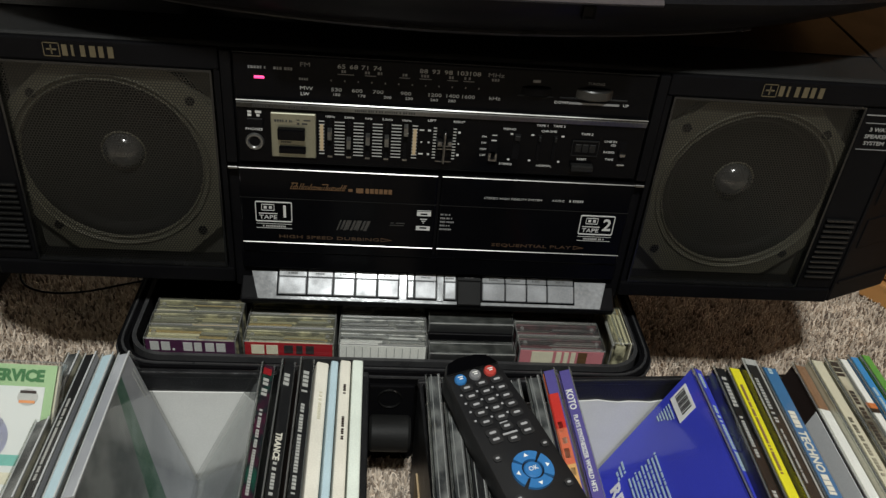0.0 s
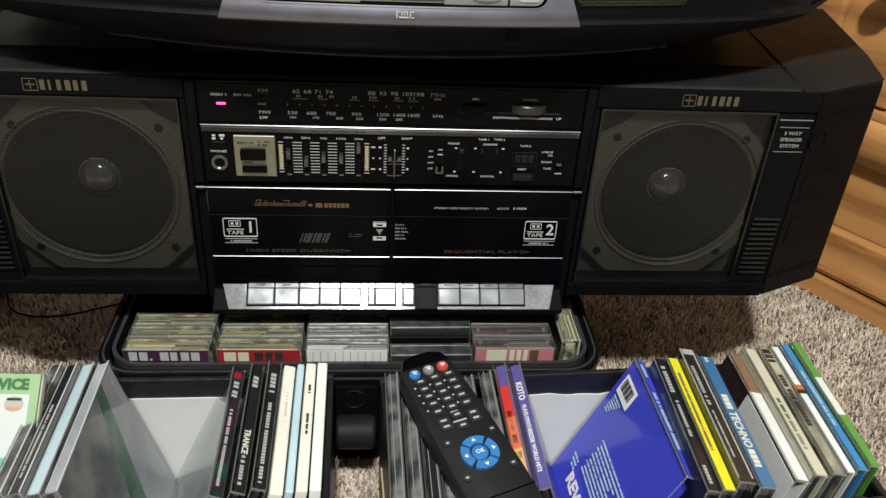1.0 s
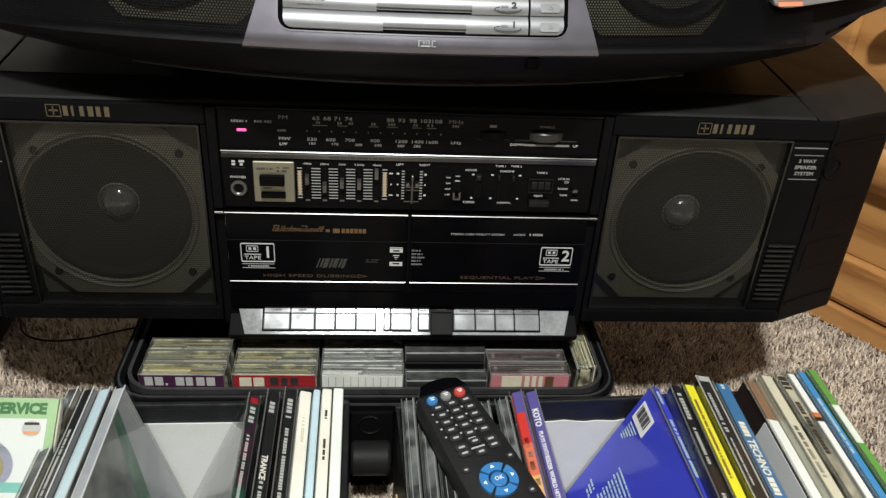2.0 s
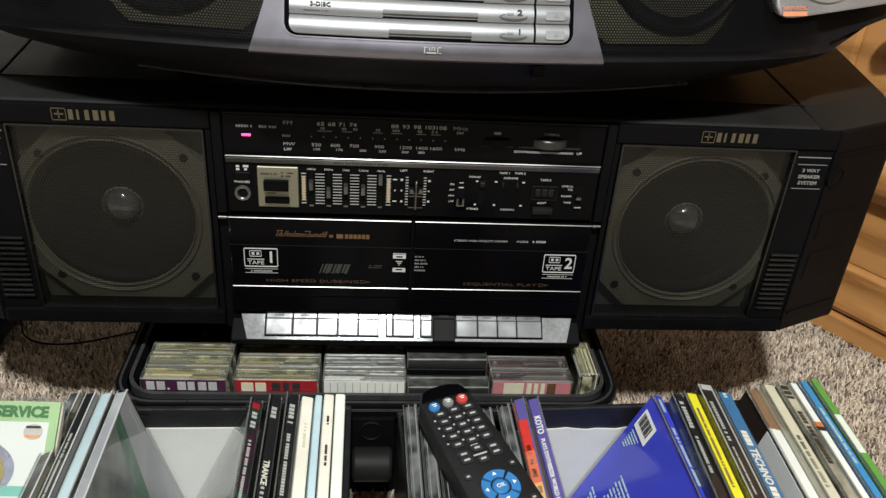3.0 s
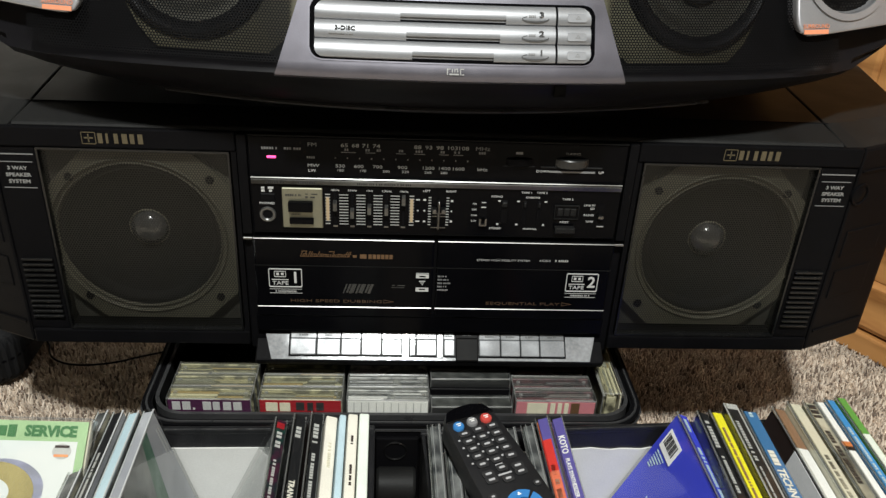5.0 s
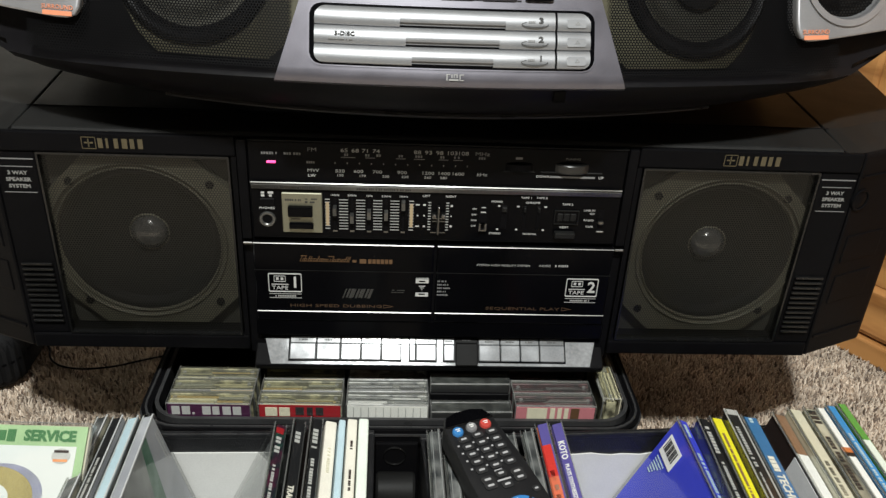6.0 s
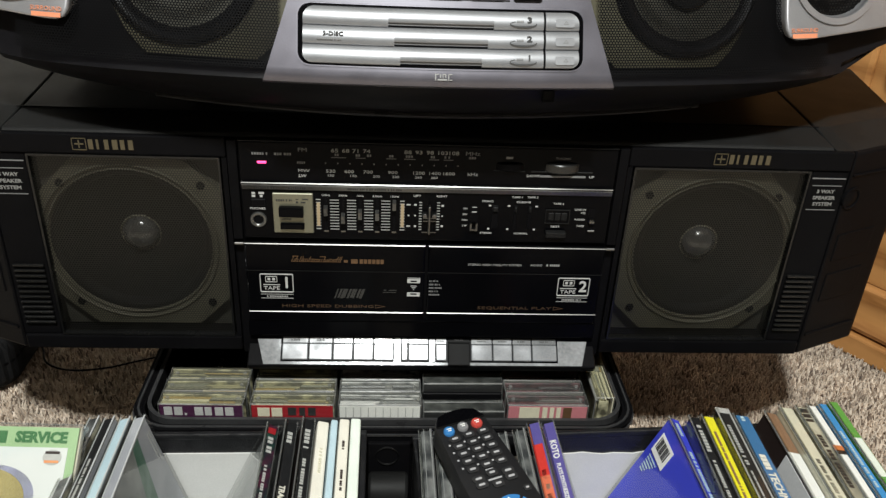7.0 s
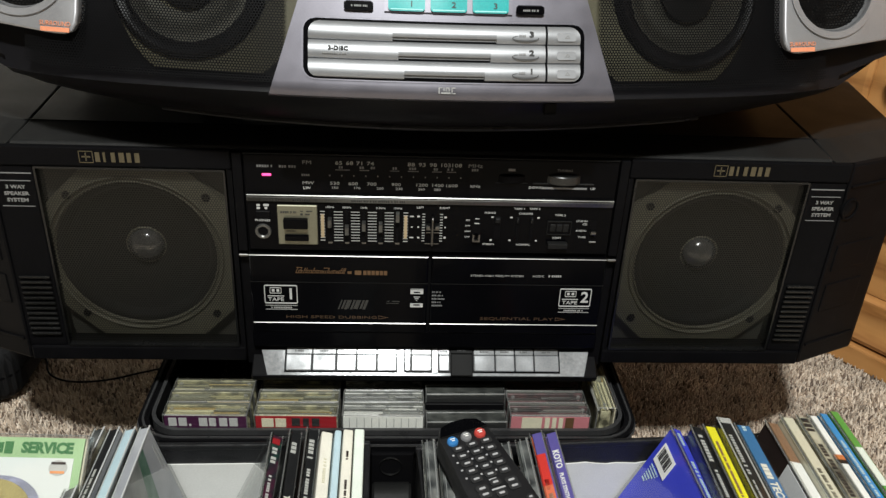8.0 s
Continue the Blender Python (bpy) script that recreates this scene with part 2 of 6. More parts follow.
def clear_shell(x0, x1, y0, y1, z0, z1, parent, name="shell"):
    """A clear plastic box; whitish haze on its narrow rounded edges paints their highlights."""
    b = bbox_bm(x0, x1, y0, y1, z0, z1, 0.0009, 1)
    limit = 0.25 * min((x1 - x0), (y1 - y0), (z1 - z0)) * 0.125
    for f in b.faces:
        f.material_index = 1 if f.calc_area() < limit * 1.2 and min(e.calc_length() for e in f.edges) < 0.0016 else 0
    ob = part(name, b, CLEAR, parent, "clear plastic box")
    ob.data.materials.append(EDGE)
    return ob


def part(name, bm, material, parent, label="", smooth=False, kind=""):
    me = bpy.data.meshes.new(name)
    root = parent
    while root is not None and root.parent is not None:
        root = root.parent
    if root is not None and root.name in HOME:
        bmesh.ops.transform(bm, matrix=HOME[root.name], verts=bm.verts[:])
    bm.to_mesh(me)
    bm.free()
    if smooth:
        me.polygons.foreach_set("use_smooth", [True] * len(me.polygons))
        me.set_sharp_from_angle(angle=radians(38))
    me.materials.append(material)
    ob = new(name, me)
    ob.parent = parent
    if name in PRINTED:
        kind = "stuff"
    if label or kind:
        tagged(ob, label, kind=kind)
    return ob


def setting(name, bm, material, label, category):
    ob = part(name, bm, material, None)
    return tagged(ob, label, category, kind="structure")


def text_bm(body, size, m, depth=0.00015, align="CENTER", stretch=1.0, heavy=0.0):
    cu = bpy.data.curves.new("lettering", "FONT")
    cu.body, cu.size, cu.align_x, cu.align_y, cu.extrude, cu.resolution_u, cu.offset = body, size, align, "CENTER", depth, 2, heavy
    ob = new("lettering", cu)
    bpy.context.view_layer.update()
    me = bpy.data.meshes.new_from_object(ob.evaluated_get(bpy.context.evaluated_depsgraph_get()))
    bpy.data.objects.remove(ob)
    b = bmesh.new()
    b.from_mesh(me)
    bpy.data.meshes.remove(me)
    bmesh.ops.transform(b, matrix=m @ Matrix.Diagonal((stretch, 1, 1, 1)), verts=b.verts[:])
    return b


def front(x, z, y=0.0):
    """The pose of print on a face that looks towards the camera."""
    return pose(x, y, z, 90, 0, 0)


def bars(rows, m, thick=0.0002):
    """Plain bars, (x0, x1, y0, y1) in the plane of m."""
    b = bmesh.new()
    for x0, x1, y0, y1 in rows:
        bbox_bm(x0, x1, y0, y1, -thick, thick, bm=b)
    bmesh.ops.transform(b, matrix=m, verts=b.verts[:])
    return b


def word_bars(x0, x1, h, seed, y=0.0, gap=0.3):
    """A line of unreadable print as bars of letter width."""
    rnd = random.Random(seed)
    out, x = [], x0
    while x < x1 - h * 0.3:
        w = h * rnd.uniform(0.55, 0.85)
        out.append((x, min(x + w, x1), y - h / 2 * rnd.uniform(0.85, 1), y + h / 2))
        x += w + h * (gap if rnd.random() < 0.82 else gap * 3)
    return out


def perforated(x0, x1, z0, z1, pitch, hole, place):
    """A sheet of hexagonal holes; place(x, z) gives the point in space."""
    dz = pitch * math.sqrt(3) / 2
    verts, faces = [], []
    row, z = 0, z0 + dz / 2
    R = pitch / math.sqrt(3)
    ang = [radians(90 + 60 * i) for i in range(6)]
    while z < z1 - dz * 0.4:
        x = x0 + pitch / 2 + (pitch / 2 if row % 2 else 0)
        while x < x1 - pitch * 0.4:
            k = len(verts)
            for r in (R, hole / 2):
                verts.extend(place(x + r * math.cos(a), z + r * math.sin(a)) for a in ang)
            faces.extend((k + i, k + (i + 1) % 6, k + 6 + (i + 1) % 6, k + 6 + i) for i in range(6))
            x += pitch
        z += dz
        row += 1
    return verts, faces


def sheet_part(name, verts, faces, material, parent, label=""):
    me = bpy.data.meshes.new(name)
    root = parent
    while root.parent is not None:
        root = root.parent
    h = HOME[root.name]
    me.from_pydata([h @ Vector(v) for v in verts], [], faces)
    me.materials.append(material)
    ob = new(name, me)
    ob.parent = parent
    if label:
        tagged(ob, label)
    return ob


# ---- the room ----
setting("floor", bbox_bm(-2.6, 2.6, -3.4, 1.3, -0.05, -0.004), CARPET, "beige shag carpet over the whole floor", "carpet")
setting("wall_north", bbox_bm(-2.6, 2.6, 1.3, 1.4, -0.05, 2.45), WALLN, "plain painted wall", "wall")
setting("wall_south", bbox_bm(-2.6, 2.6, -3.5, -3.4, -0.05, 2.45), WALLP, "plain painted wall", "wall")
setting("wall_west", bbox_bm(-2.7, -2.6, -3.5, 1.4, -0.05, 2.45), WALLP, "plain painted wall", "wall")
setting("wall_east", bbox_bm(2.6, 2.7, -3.5, 1.4, -0.05, 2.45), WALLP, "plain painted wall", "wall")
setting("ceiling", bbox_bm(-2.7, 2.7, -3.5, 1.4, 2.45, 2.55), CEILP, "plain white ceiling", "ceiling")


def carpet_pile():
    rnd = random.Random(5)
    verts, faces = [], []

    def tuft(x, y):
        a, lean, h = rnd.uniform(0, 6.283), rnd.uniform(0.0005, 0.004), rnd.uniform(0.005, 0.012)
        r, tw = rnd.uniform(0.0008, 0.0014), rnd.uniform(-0.5, 0.5)
        k = len(verts)
        for f, rr in ((0.0, 1.0), (0.55, 1.15), (1.0, 0.55)):
            cx, cy = x + lean * f * f * math.cos(a), y + lean * f * f * math.sin(a)
            for i in range(4):
                b = a + tw * f + math.pi / 2 * i
                verts.append((cx + r * rr * math.cos(b), cy + r * rr * math.sin(b), -0.006 + h * f))
        for s in (0, 4):
            for i in range(4):
                j = (i + 1) % 4
                faces.append((k + s + i, k + s + j, k + s + 4 + j, k + s + 4 + i))
        faces.append((k + 8, k + 9, k + 10, k + 11))

    for x0, x1, y0, y1, step in ((0.15, 0.60, -0.05, 0.30, 0.0027), (-0.56, -0.21, -0.03, 0.30, 0.0027), (-0.055, 0.0, -0.2, -0.02, 0.0028), (0.33, 0.58, -0.22, -0.05, 0.0030)):
        y = y0
        while y < y1:
            x = x0
            while x < x1:
                tuft(x + rnd.uniform(-0.5, 0.5) * step, y + rnd.uniform(-0.5, 0.5) * step)
                x += step
            y += step
    me = bpy.data.meshes.new("carpet_pile")
    me.from_pydata(verts, [], faces)
    me.materials.append(CARPET)
    tagged(new("carpet_pile", me), "beige and brown shag carpet yarn tufts", "carpet", kind="stuff")


carpet_pile()


# ---- the wooden cabinet beside the stereos ----
def wooden_cabinet():
    m = pose(0.505, 0.231, 0.0, 0, 0, math.degrees(math.atan2(-0.825, 0.565)))
    cab = thing("wooden_cabinet", "honey-brown varnished pine cabinet standing on the carpet", "cabinet", m, built_in_place=False)
    x0, x1 = -0.42, 0.55
    part("plinth", bbox_bm(x0, x1, 0.0, 0.42, 0.0, 0.027, 0.003), WOOD, cab)
    cove = [(0.010, 0.0295), (0.006, 0.031), (0.004, 0.036), (0.008, 0.044), (0.0105, 0.052), (0.0095, 0.062), (0.008, 0.076), (0.010, 0.083), (0.016, 0.0865), (0.030, 0.0870), (0.42, 0.0870), (0.42, 0.0295)]
    part("base_rail", prism(cove, x0, x1, "x"), WOOD, cab, smooth=True)
    part("carcass", bbox_bm(x0, x1, 0.030, 0.42, 0.087, 0.86, 0.003), WOOD, cab)
    part("lower_panel", bbox_bm(x0, x1, 0.020, 0.031, 0.0872, 0.1700, 0.001), WOOD, cab)
    bulge = [(0.031, 0.1680), (0.016, 0.1685), (0.008, 0.1730), (0.000, 0.1840), (-0.003, 0.1950), (-0.002, 0.2070), (0.004, 0.2180), (0.010, 0.2225), (0.008, 0.2265), (0.009, 0.2330), (0.031, 0.2340)]
    part("waist_moulding", prism(bulge, x0, x1, "x"), WOOD, cab, "rounded wooden moulding", smooth=True)
    part("top", bbox_bm(x0 - 0.02, x1 + 0.02, -0.005, 0.43, 0.86, 0.885, 0.006), WOOD, cab)
    for a, b in ((x0 + 0.02, 0.018), (0.024, x1 - 0.02)):
        door = part("door", bbox_bm(a, b, 0.012, 0.032, 0.2365, 0.84, 0.003), WOOD, cab)
        part("panel", bbox_bm(a + 0.07, b - 0.07, 0.004, 0.014, 0.30, 0.77, 0.006), WOOD, door)
        kx = b - 0.026
        if b < 0.1:
            plate = prism([(kx - 0.020, 0.362), (kx, 0.386), (kx + 0.020, 0.362), (kx, 0.338)], 0.006, 0.012, "y")
            part("knob_plate", plate, TRIM, door, "silvery diamond plate behind the knob")
            kn = lathe([(0.0005, -0.024), (0.008, -0.023), (0.0135, -0.018), (0.0145, -0.012), (0.010, -0.004), (0.006, 0.0), (0.007, 0.010)], 32)
            bmesh.ops.translate(kn, vec=(kx + 0.004, 0.0, 0.362), verts=kn.verts[:])
            part("knob", kn, WOOD, door, "round turned wooden knob", smooth=True)


wooden_cabinet()


def cable():
    cu = bpy.data.curves.new("cable", "CURVE")
    cu.dimensions, cu.bevel_depth, cu.bevel_resolution = "3D", 0.0011, 3
    sp = cu.splines.new("NURBS")
    pts = ((-0.46, 0.25), (-0.41, 0.215), (-0.40, 0.180), (-0.37, 0.165), (-0.33, 0.170), (-0.30, 0.185), (-0.26, 0.20))
    sp.points.add(len(pts) - 1)
    for p, (x, y) in zip(sp.points, pts):
        p.co = (x, y, 0.0065, 1)
    sp.use_endpoint_u, sp.order_u = True, 3
    cu.materials.append(BLACK)
    ob = new("cable", cu)
    tagged(ob, "thin black power cable lying on the carpet", "cable")


cable()


# ---- the lower stereo, a black double-cassette boombox ----
low = thing("boombox", "black double-cassette stereo boombox with two woofers", "boombox", pose(0, 0.09, 0.130))
FX, BX, CX = 0.316, 0.381, 0.1465
ZB, ZT = 0.155, 0.338

body = part("body", bbox_bm(-FX, FX, 0.046, 0.205, ZB, ZT, 0.002), BLACK, low)
part("front_band", bbox_bm(-FX, -CX, 0.0, 0.046, 0.3225, ZT, 0.0015), BLACK, low)
part("front_band", bbox_bm(CX, FX, 0.0, 0.046, 0.3225, ZT, 0.0015), BLACK, low)
part("front_band", bbox_bm(-FX, -CX, 0.0, 0.046, ZB, 0.1680, 0.0015), BLACK, low)
part("front_band", bbox_bm(CX, FX, 0.0, 0.046, ZB, 0.1680, 0.0015), BLACK, low)
for s in (-1, 1):
    a, b = sorted((s * 0.2875, s * FX))
    post = part("side_post", bbox_bm(a, b, 0.0015, 0.046, 0.1682, 0.3223, 0.001), BLACK, low)
    a, b = sorted((s * CX, s * 0.1500))
    part("side_post", bbox_bm(a, b, 0.001, 0.046, 0.1682, 0.3223), BLACK, low)
    # ribs of the side vent
    for i in range(12):
        z = 0.2315 - i * 0.00465
        a, b = sorted((s * 0.2895, s * 0.3125))
        part("vent_rib", bbox_bm(a, b, -0.0012, 0.0018, z - 0.0011, z + 0.0011, 0.0005, 1), RIB, post)
    # chamfered end with a moulded tweeter relief
    end = [(s * FX, 0.0), (s * (BX - 0.004), 0.027), (s * BX, 0.034), (s * 0.3865, 0.052), (s * 0.4130, 0.205), (s * FX, 0.205)]
    cap = part("end_cap", prism(end, ZB, ZT, "z", 0.0025), BLACK, low)
    ang = math.degrees(math.atan2(0.027, 0.061)) * s
    slope = pose(s * 0.318, 0.0008, 0.0, 0, 0, ang)
    rg = lathe([(0.0072, -0.0008), (0.0080, -0.0014), (0.0086, -0.0014), (0.0094, -0.0008), (0.0096, 0.002), (0.0070, 0.002), (0.0072, -0.0008)], 28)
    bmesh.ops.transform(rg, matrix=slope @ Matrix.Translation((s * 0.0072, 0, 0.2995)), verts=rg.verts[:])
    part("tweeter_ring", rg, BLACK, cap, smooth=True)
    dm = lathe([(0.0002, -0.0016), (0.004, -0.0012), (0.0072, -0.0002)], 20)
    bmesh.ops.transform(dm, matrix=slope @ Matrix.Translation((s * 0.0072, 0, 0.2995)), verts=dm.verts[:])
    part("tweeter_dome", dm, BLACK, cap, smooth=True)
    for z0, z1 in ((0.206, 0.232), (0.244, 0.268)):
        a, b = sorted((s * 0.006, s * 0.048))
        rl = bbox_bm(a, b, -0.0008, 0.003, z0, z1, 0.0007)
        bmesh.ops.transform(rl, matrix=slope, verts=rl.verts[:])
        part("relief", rl, BLACK, cap)
    a, b = sorted((s * 0.002, s * 0.060))
    ln = bbox_bm(a, b, -0.0012, 0.002, 0.173, 0.1755, 0.0006)
    bmesh.ops.transform(ln, matrix=slope, verts=ln.verts[:])
    part("relief", ln, BLACK, cap)
    a, b = sorted((s * 0.002, s * 0.060))
    ln = bbox_bm(a, b, -0.0012, 0.002, 0.3180, 0.3200, 0.0006)
    bmesh.ops.transform(ln, matrix=slope, verts=ln.verts[:])
    part("relief", ln, BLACK, cap)
    # printed label
    cx = s * 0.3015
    part("label_line", bars([(-0.0115, 0.0115, 0.0098, 0.0103), (-0.0115, 0.0115, -0.0103, -0.0098)], front(cx, 0.3005, 0.0011)), INK_DIM, post)
    for i, word in enumerate(("3 WAY", "SPEAKER", "SYSTEM")):
        part("lettering", text_bm(word, 0.0039, front(cx, 0.3056 - i * 0.0052, 0.0011), stretch=1.15, heavy=0.0001), INK_LABEL, post)
    part("label_line", bars([(-0.013, 0.013, -0.0004, 0.0004)], front(cx, 0.3165, 0.0011)), INK_DIM, post)

def end_lid(s):
    """The flared end of the lid: its front edge follows the chamfered corner."""
    low_ = [(0.2935, 0.0015), (0.3165, 0.0025), (0.3820, 0.0330), (0.3870, 0.0520), (0.4135, 0.2060), (0.2935, 0.2060)]
    high_ = [(0.2935, 0.0325), (0.3080, 0.0340), (0.3640, 0.0580), (0.3840, 0.0700), (0.4120, 0.2040), (0.2935, 0.2040)]
    b = bmesh.new()
    lo = [b.verts.new((s * x, y, ZT)) for x, y in low_]
    hi = [b.verts.new((s * x, y, 0.3460)) for x, y in high_]
    b.faces.new(lo), b.faces.new(hi)
    for i in range(6):
        j = (i + 1) % 6
        b.faces.new((lo[i], lo[j], hi[j], hi[i]))
    bmesh.ops.recalc_face_normals(b, faces=b.faces[:])
    bmesh.ops.bevel(b, geom=b.edges[:], offset=0.0008, segments=1, profile=0.5, affect="EDGES")
    return b


# lid in three sections with narrow seams
for x0, x1 in ((-0.372, -0.2935), (-0.2920, 0.2920), (0.2935, 0.372)):
    lid = prism([(0.0015, ZT), (0.004, ZT + 0.0025), (0.0325, 0.3460), (0.203, 0.3460), (0.205, ZT)], x0, x1, "x", 0.0008, 1) if x1 > 0 > x0 else end_lid(1 if x0 > 0 else -1)
    for v in lid.verts:
        if 0.28 < abs(v.co.x) < 0.30:
            v.co.x += math.copysign(0.145 * v.co.y - 0.0085, v.co.x)
    part("lid", lid, BLACK_TOP, low)
part("lid_strip", bbox_bm(-0.30, 0.30, 0.0315, 0.0330, 0.3455, 0.3464, 0.0004, 1), BLACK, low)

# the woofers behind perforated grilles
for s in (-1, 1):
    cx, cz = s * 0.2188, 0.2445
    wf = part("woofer", bbox_bm(cx - 0.068, cx + 0.068, 0.030, 0.045, 0.169, 0.322), CONE, low, "round woofer with a shiny dust cap")
    rx, rz = cx + s * 0.0055, cz + 0.0035
    outer = []
    for i in range(96):
        a = 2 * math.pi * i / 96
        up_ = math.sin(a) > 0
        r = min(0.0672 / max(abs(math.cos(a)), 1e-6), (0.0735 if up_ else 0.0680) / max(abs(math.sin(a)), 1e-6), (0.0795 if up_ else 0.0765) / max(1e-6, (abs(math.cos(a)) + abs(math.sin(a))) * 0.7071))
        outer.append((cx + r * math.cos(a), cz + r * math.sin(a)))
    inner = [(rx + 0.0640 * math.cos(2 * math.pi * i / 96), rz + 0.0640 * math.sin(2 * math.pi * i / 96)) for i in range(96)]
    plate_ = []
    for i in range(96):
        a = 2 * math.pi * i / 96
        r = min(0.0678 / max(abs(math.cos(a)), 1e-6), 0.0755 / max(abs(math.sin(a)), 1e-6))
        plate_.append((cx + r * math.cos(a), 0.2455 + r * math.sin(a)))
    part("baffle", ring_prism(plate_, inner, 0.0165, 0.0295, "y"), BAFFLE, wf)
    basket = part("basket", ring_prism(outer, inner, 0.0068, 0.030, "y"), GASKET, wf)
    for k in (-1, 1):
        for j in (-1, 1):
            sc = lathe([(0.0002, 0.0056), (0.003, 0.0056), (0.0036, 0.0072)], 14)
            bmesh.ops.translate(sc, vec=(cx + k * 0.0505, 0, cz + 0.0022 + j * 0.0505), verts=sc.verts[:])
            part("screw", sc, BLACK, wf)
    rim = lathe([(0.0662, 0.0068), (0.0652, 0.0050), (0.0638, 0.0075), (0.0622, 0.0080), (0.0612, 0.0062), (0.0600, 0.0085)], 56)
    bmesh.ops.translate(rim, vec=(rx, 0, rz), verts=rim.verts[:])
    part("rim_ring", rim, GASKET, wf, smooth=True)
    cone = lathe([(0.0642, 0.0105), (0.0585, 0.0105), (0.0545, 0.013), (0.0530, 0.016), (0.030, 0.026), (0.0135, 0.0285)], 56)
    bmesh.ops.translate(cone, vec=(rx, 0, rz), verts=cone.verts[:])
    part("cone", cone, CONE, wf, smooth=True)
    dome = lathe([(0.0145, 0.0290)] + [(0.0143 * math.cos(radians(a)), 0.0285 - 0.0095 * math.sin(radians(a))) for a in range(0, 90, 9)] + [(0.0001, 0.019)], 32)
    bmesh.ops.translate(dome, vec=(rx - s * 0.0012, 0, cz + 0.0018), verts=dome.verts[:])
    part("dust_cap", dome, DOME, wf, smooth=True)
    ring_ = lathe([(0.0143, 0.0285), (0.0150, 0.0272), (0.0158, 0.0285)], 40)
    bmesh.ops.translate(ring_, vec=(rx - s * 0.0012, 0, cz + 0.0018), verts=ring_.verts[:])
    part("cap_ring", ring_, GASKET, wf, smooth=True)
    gx0, gx1 = cx - 0.0675, cx + 0.0675
    v, f = perforated(gx0 + 0.001, gx1 - 0.001, 0.1695, 0.3215, 0.00205, 0.00166, lambda x, z: (x, 0.0036, z))
    g = sheet_part("grille", v, f, GRILLE, low, "dark perforated metal grille")
    part("grille_rim", ring_prism(rounded(gx0, gx1, 0.1685, 0.3223, 0.001), rounded(gx0 + 0.0015, gx1 - 0.0015, 0.1700, 0.3208, 0.0008), 0.0, 0.006, "y"), RIB, g)
    # maker's badge as plain shapes
    bx = s * 0.231
    part("badge", bars([(-0.0100, -0.0095, -0.0045, 0.0045), (-0.0005, 0.0, -0.0045, 0.0045), (-0.0100, 0.0, 0.0040, 0.0045), (-0.0100, 0.0, -0.0045, -0.0040), (-0.0080, -0.0020, -0.0004, 0.0006), (-0.0055, -0.0047, -0.0030, 0.0030)], front(bx - 0.0115, 0.3305, -0.0003)), INK_GOLD, low, "bronze maker's badge")
    part("badge", bars([(0.0055 * i + 0.0004, 0.0055 * i + (0.0036, 0.0020, 0.0033, 0.0041, 0.0034, 0.0038)[i], -0.0036, 0.0036) for i in range(6)], front(bx - 0.0105, 0.3305, -0.0003)), INK_GOLD, low)

# centre unit
WHEEL = mat("dark_chromed_plastic", (0.022, 0.022, 0.021), 0.35, 0.4)
cu = part("centre_unit", bbox_bm(-CX + 0.0002, CX - 0.0002, 0.004, 0.046, 0.150, ZT, 0.001), BLACK, low, "glossy black control and tape deck unit")
panel = part("radio_panel", bbox_bm(-0.1375, 0.1375, -0.0005, 0.0045, 0.2585, 0.3360, 0.001), GLOSS, cu)
for s in (-1, 1):
    a, b = sorted((s * 0.1385, s * 0.1455))
    part("corner_post", bbox_bm(a, b, -0.0015, 0.004, 0.2575, 0.3370, 0.0008), BLACK, cu)
    part("trim_end", bbox_bm(a, b, -0.0022, 0.003, 0.2530, 0.2550, 0.0004, 1), TRIM, cu)
part("top_trim", bbox_bm(-0.1375, 0.1375, -0.0012, 0.003, 0.3362, 0.3368), BLACK_TOP, cu)
part("chrome_strip", prism([(0.0, 0.2990), (-0.0022, 0.2995), (-0.0030, 0.3030), (-0.0018, 0.3052), (0.001, 0.3054), (0.001, 0.2990)], -0.1365, 0.1365, "x"), TRIM, panel, "polished metal strip across the panel")
# brighter metal on the upper edge puts in the strip's highlight
part("strip_highlight", prism([(0.0, 0.3044), (-0.0034, 0.3045), (-0.0039, 0.3050), (-0.0034, 0.3055), (0.0, 0.3057)], -0.1365, 0.1365, "x"), CHROME, panel, "rounded upper edge of the strip, its highlight set in brighter metal")
part("lettering", bars(word_bars(-0.126, -0.113, 0.0016, 1) + word_bars(-0.103, -0.090, 0.0016, 2) + word_bars(-0.06, -0.02, 0.0014, 3), front(0, 0.3012, -0.0029)), INK_DARK, panel)
part("power_lamp", bbox_bm(-0.1245, -0.1180, -0.0012, 0.0005, 0.3192, 0.3210, 0.0003, 1), LED, panel, "lit pink operation lamp")


def print_on(body, size, x, z, ink=INK, y=-0.0008, stretch=1.25, parent=None, align="CENTER"):
    return part("lettering", text_bm(body, size, front(x, z, y), stretch=stretch, align=align), ink, parent or panel)


for body_, x in (("FM", -0.092), ("65", -0.069), ("68", -0.0612), ("71", -0.0538), ("74", -0.0462), ("88", -0.0165), ("93", -0.0085), ("98", -0.0005), ("103", 0.0085), ("108", 0.0165), ("MHz", 0.0305)):
    print_on(body_, 0.0040, x, 0.3302, INK_DIM if body_ in ("FM", "MHz") else INK_TICK, stretch=1.4)
for body_, x in (("MW", -0.0915), ("530", -0.0722), ("600", -0.0588), ("700", -0.0452), ("900", -0.0272), ("1200", -0.0085), ("1400", 0.0032), ("1600", 0.0135), ("kHz", 0.0312)):
    print_on(body_, 0.0034, x, 0.3142, INK_TICK, stretch=1.4)
print_on("LW", 0.0030, -0.0925, 0.3102)
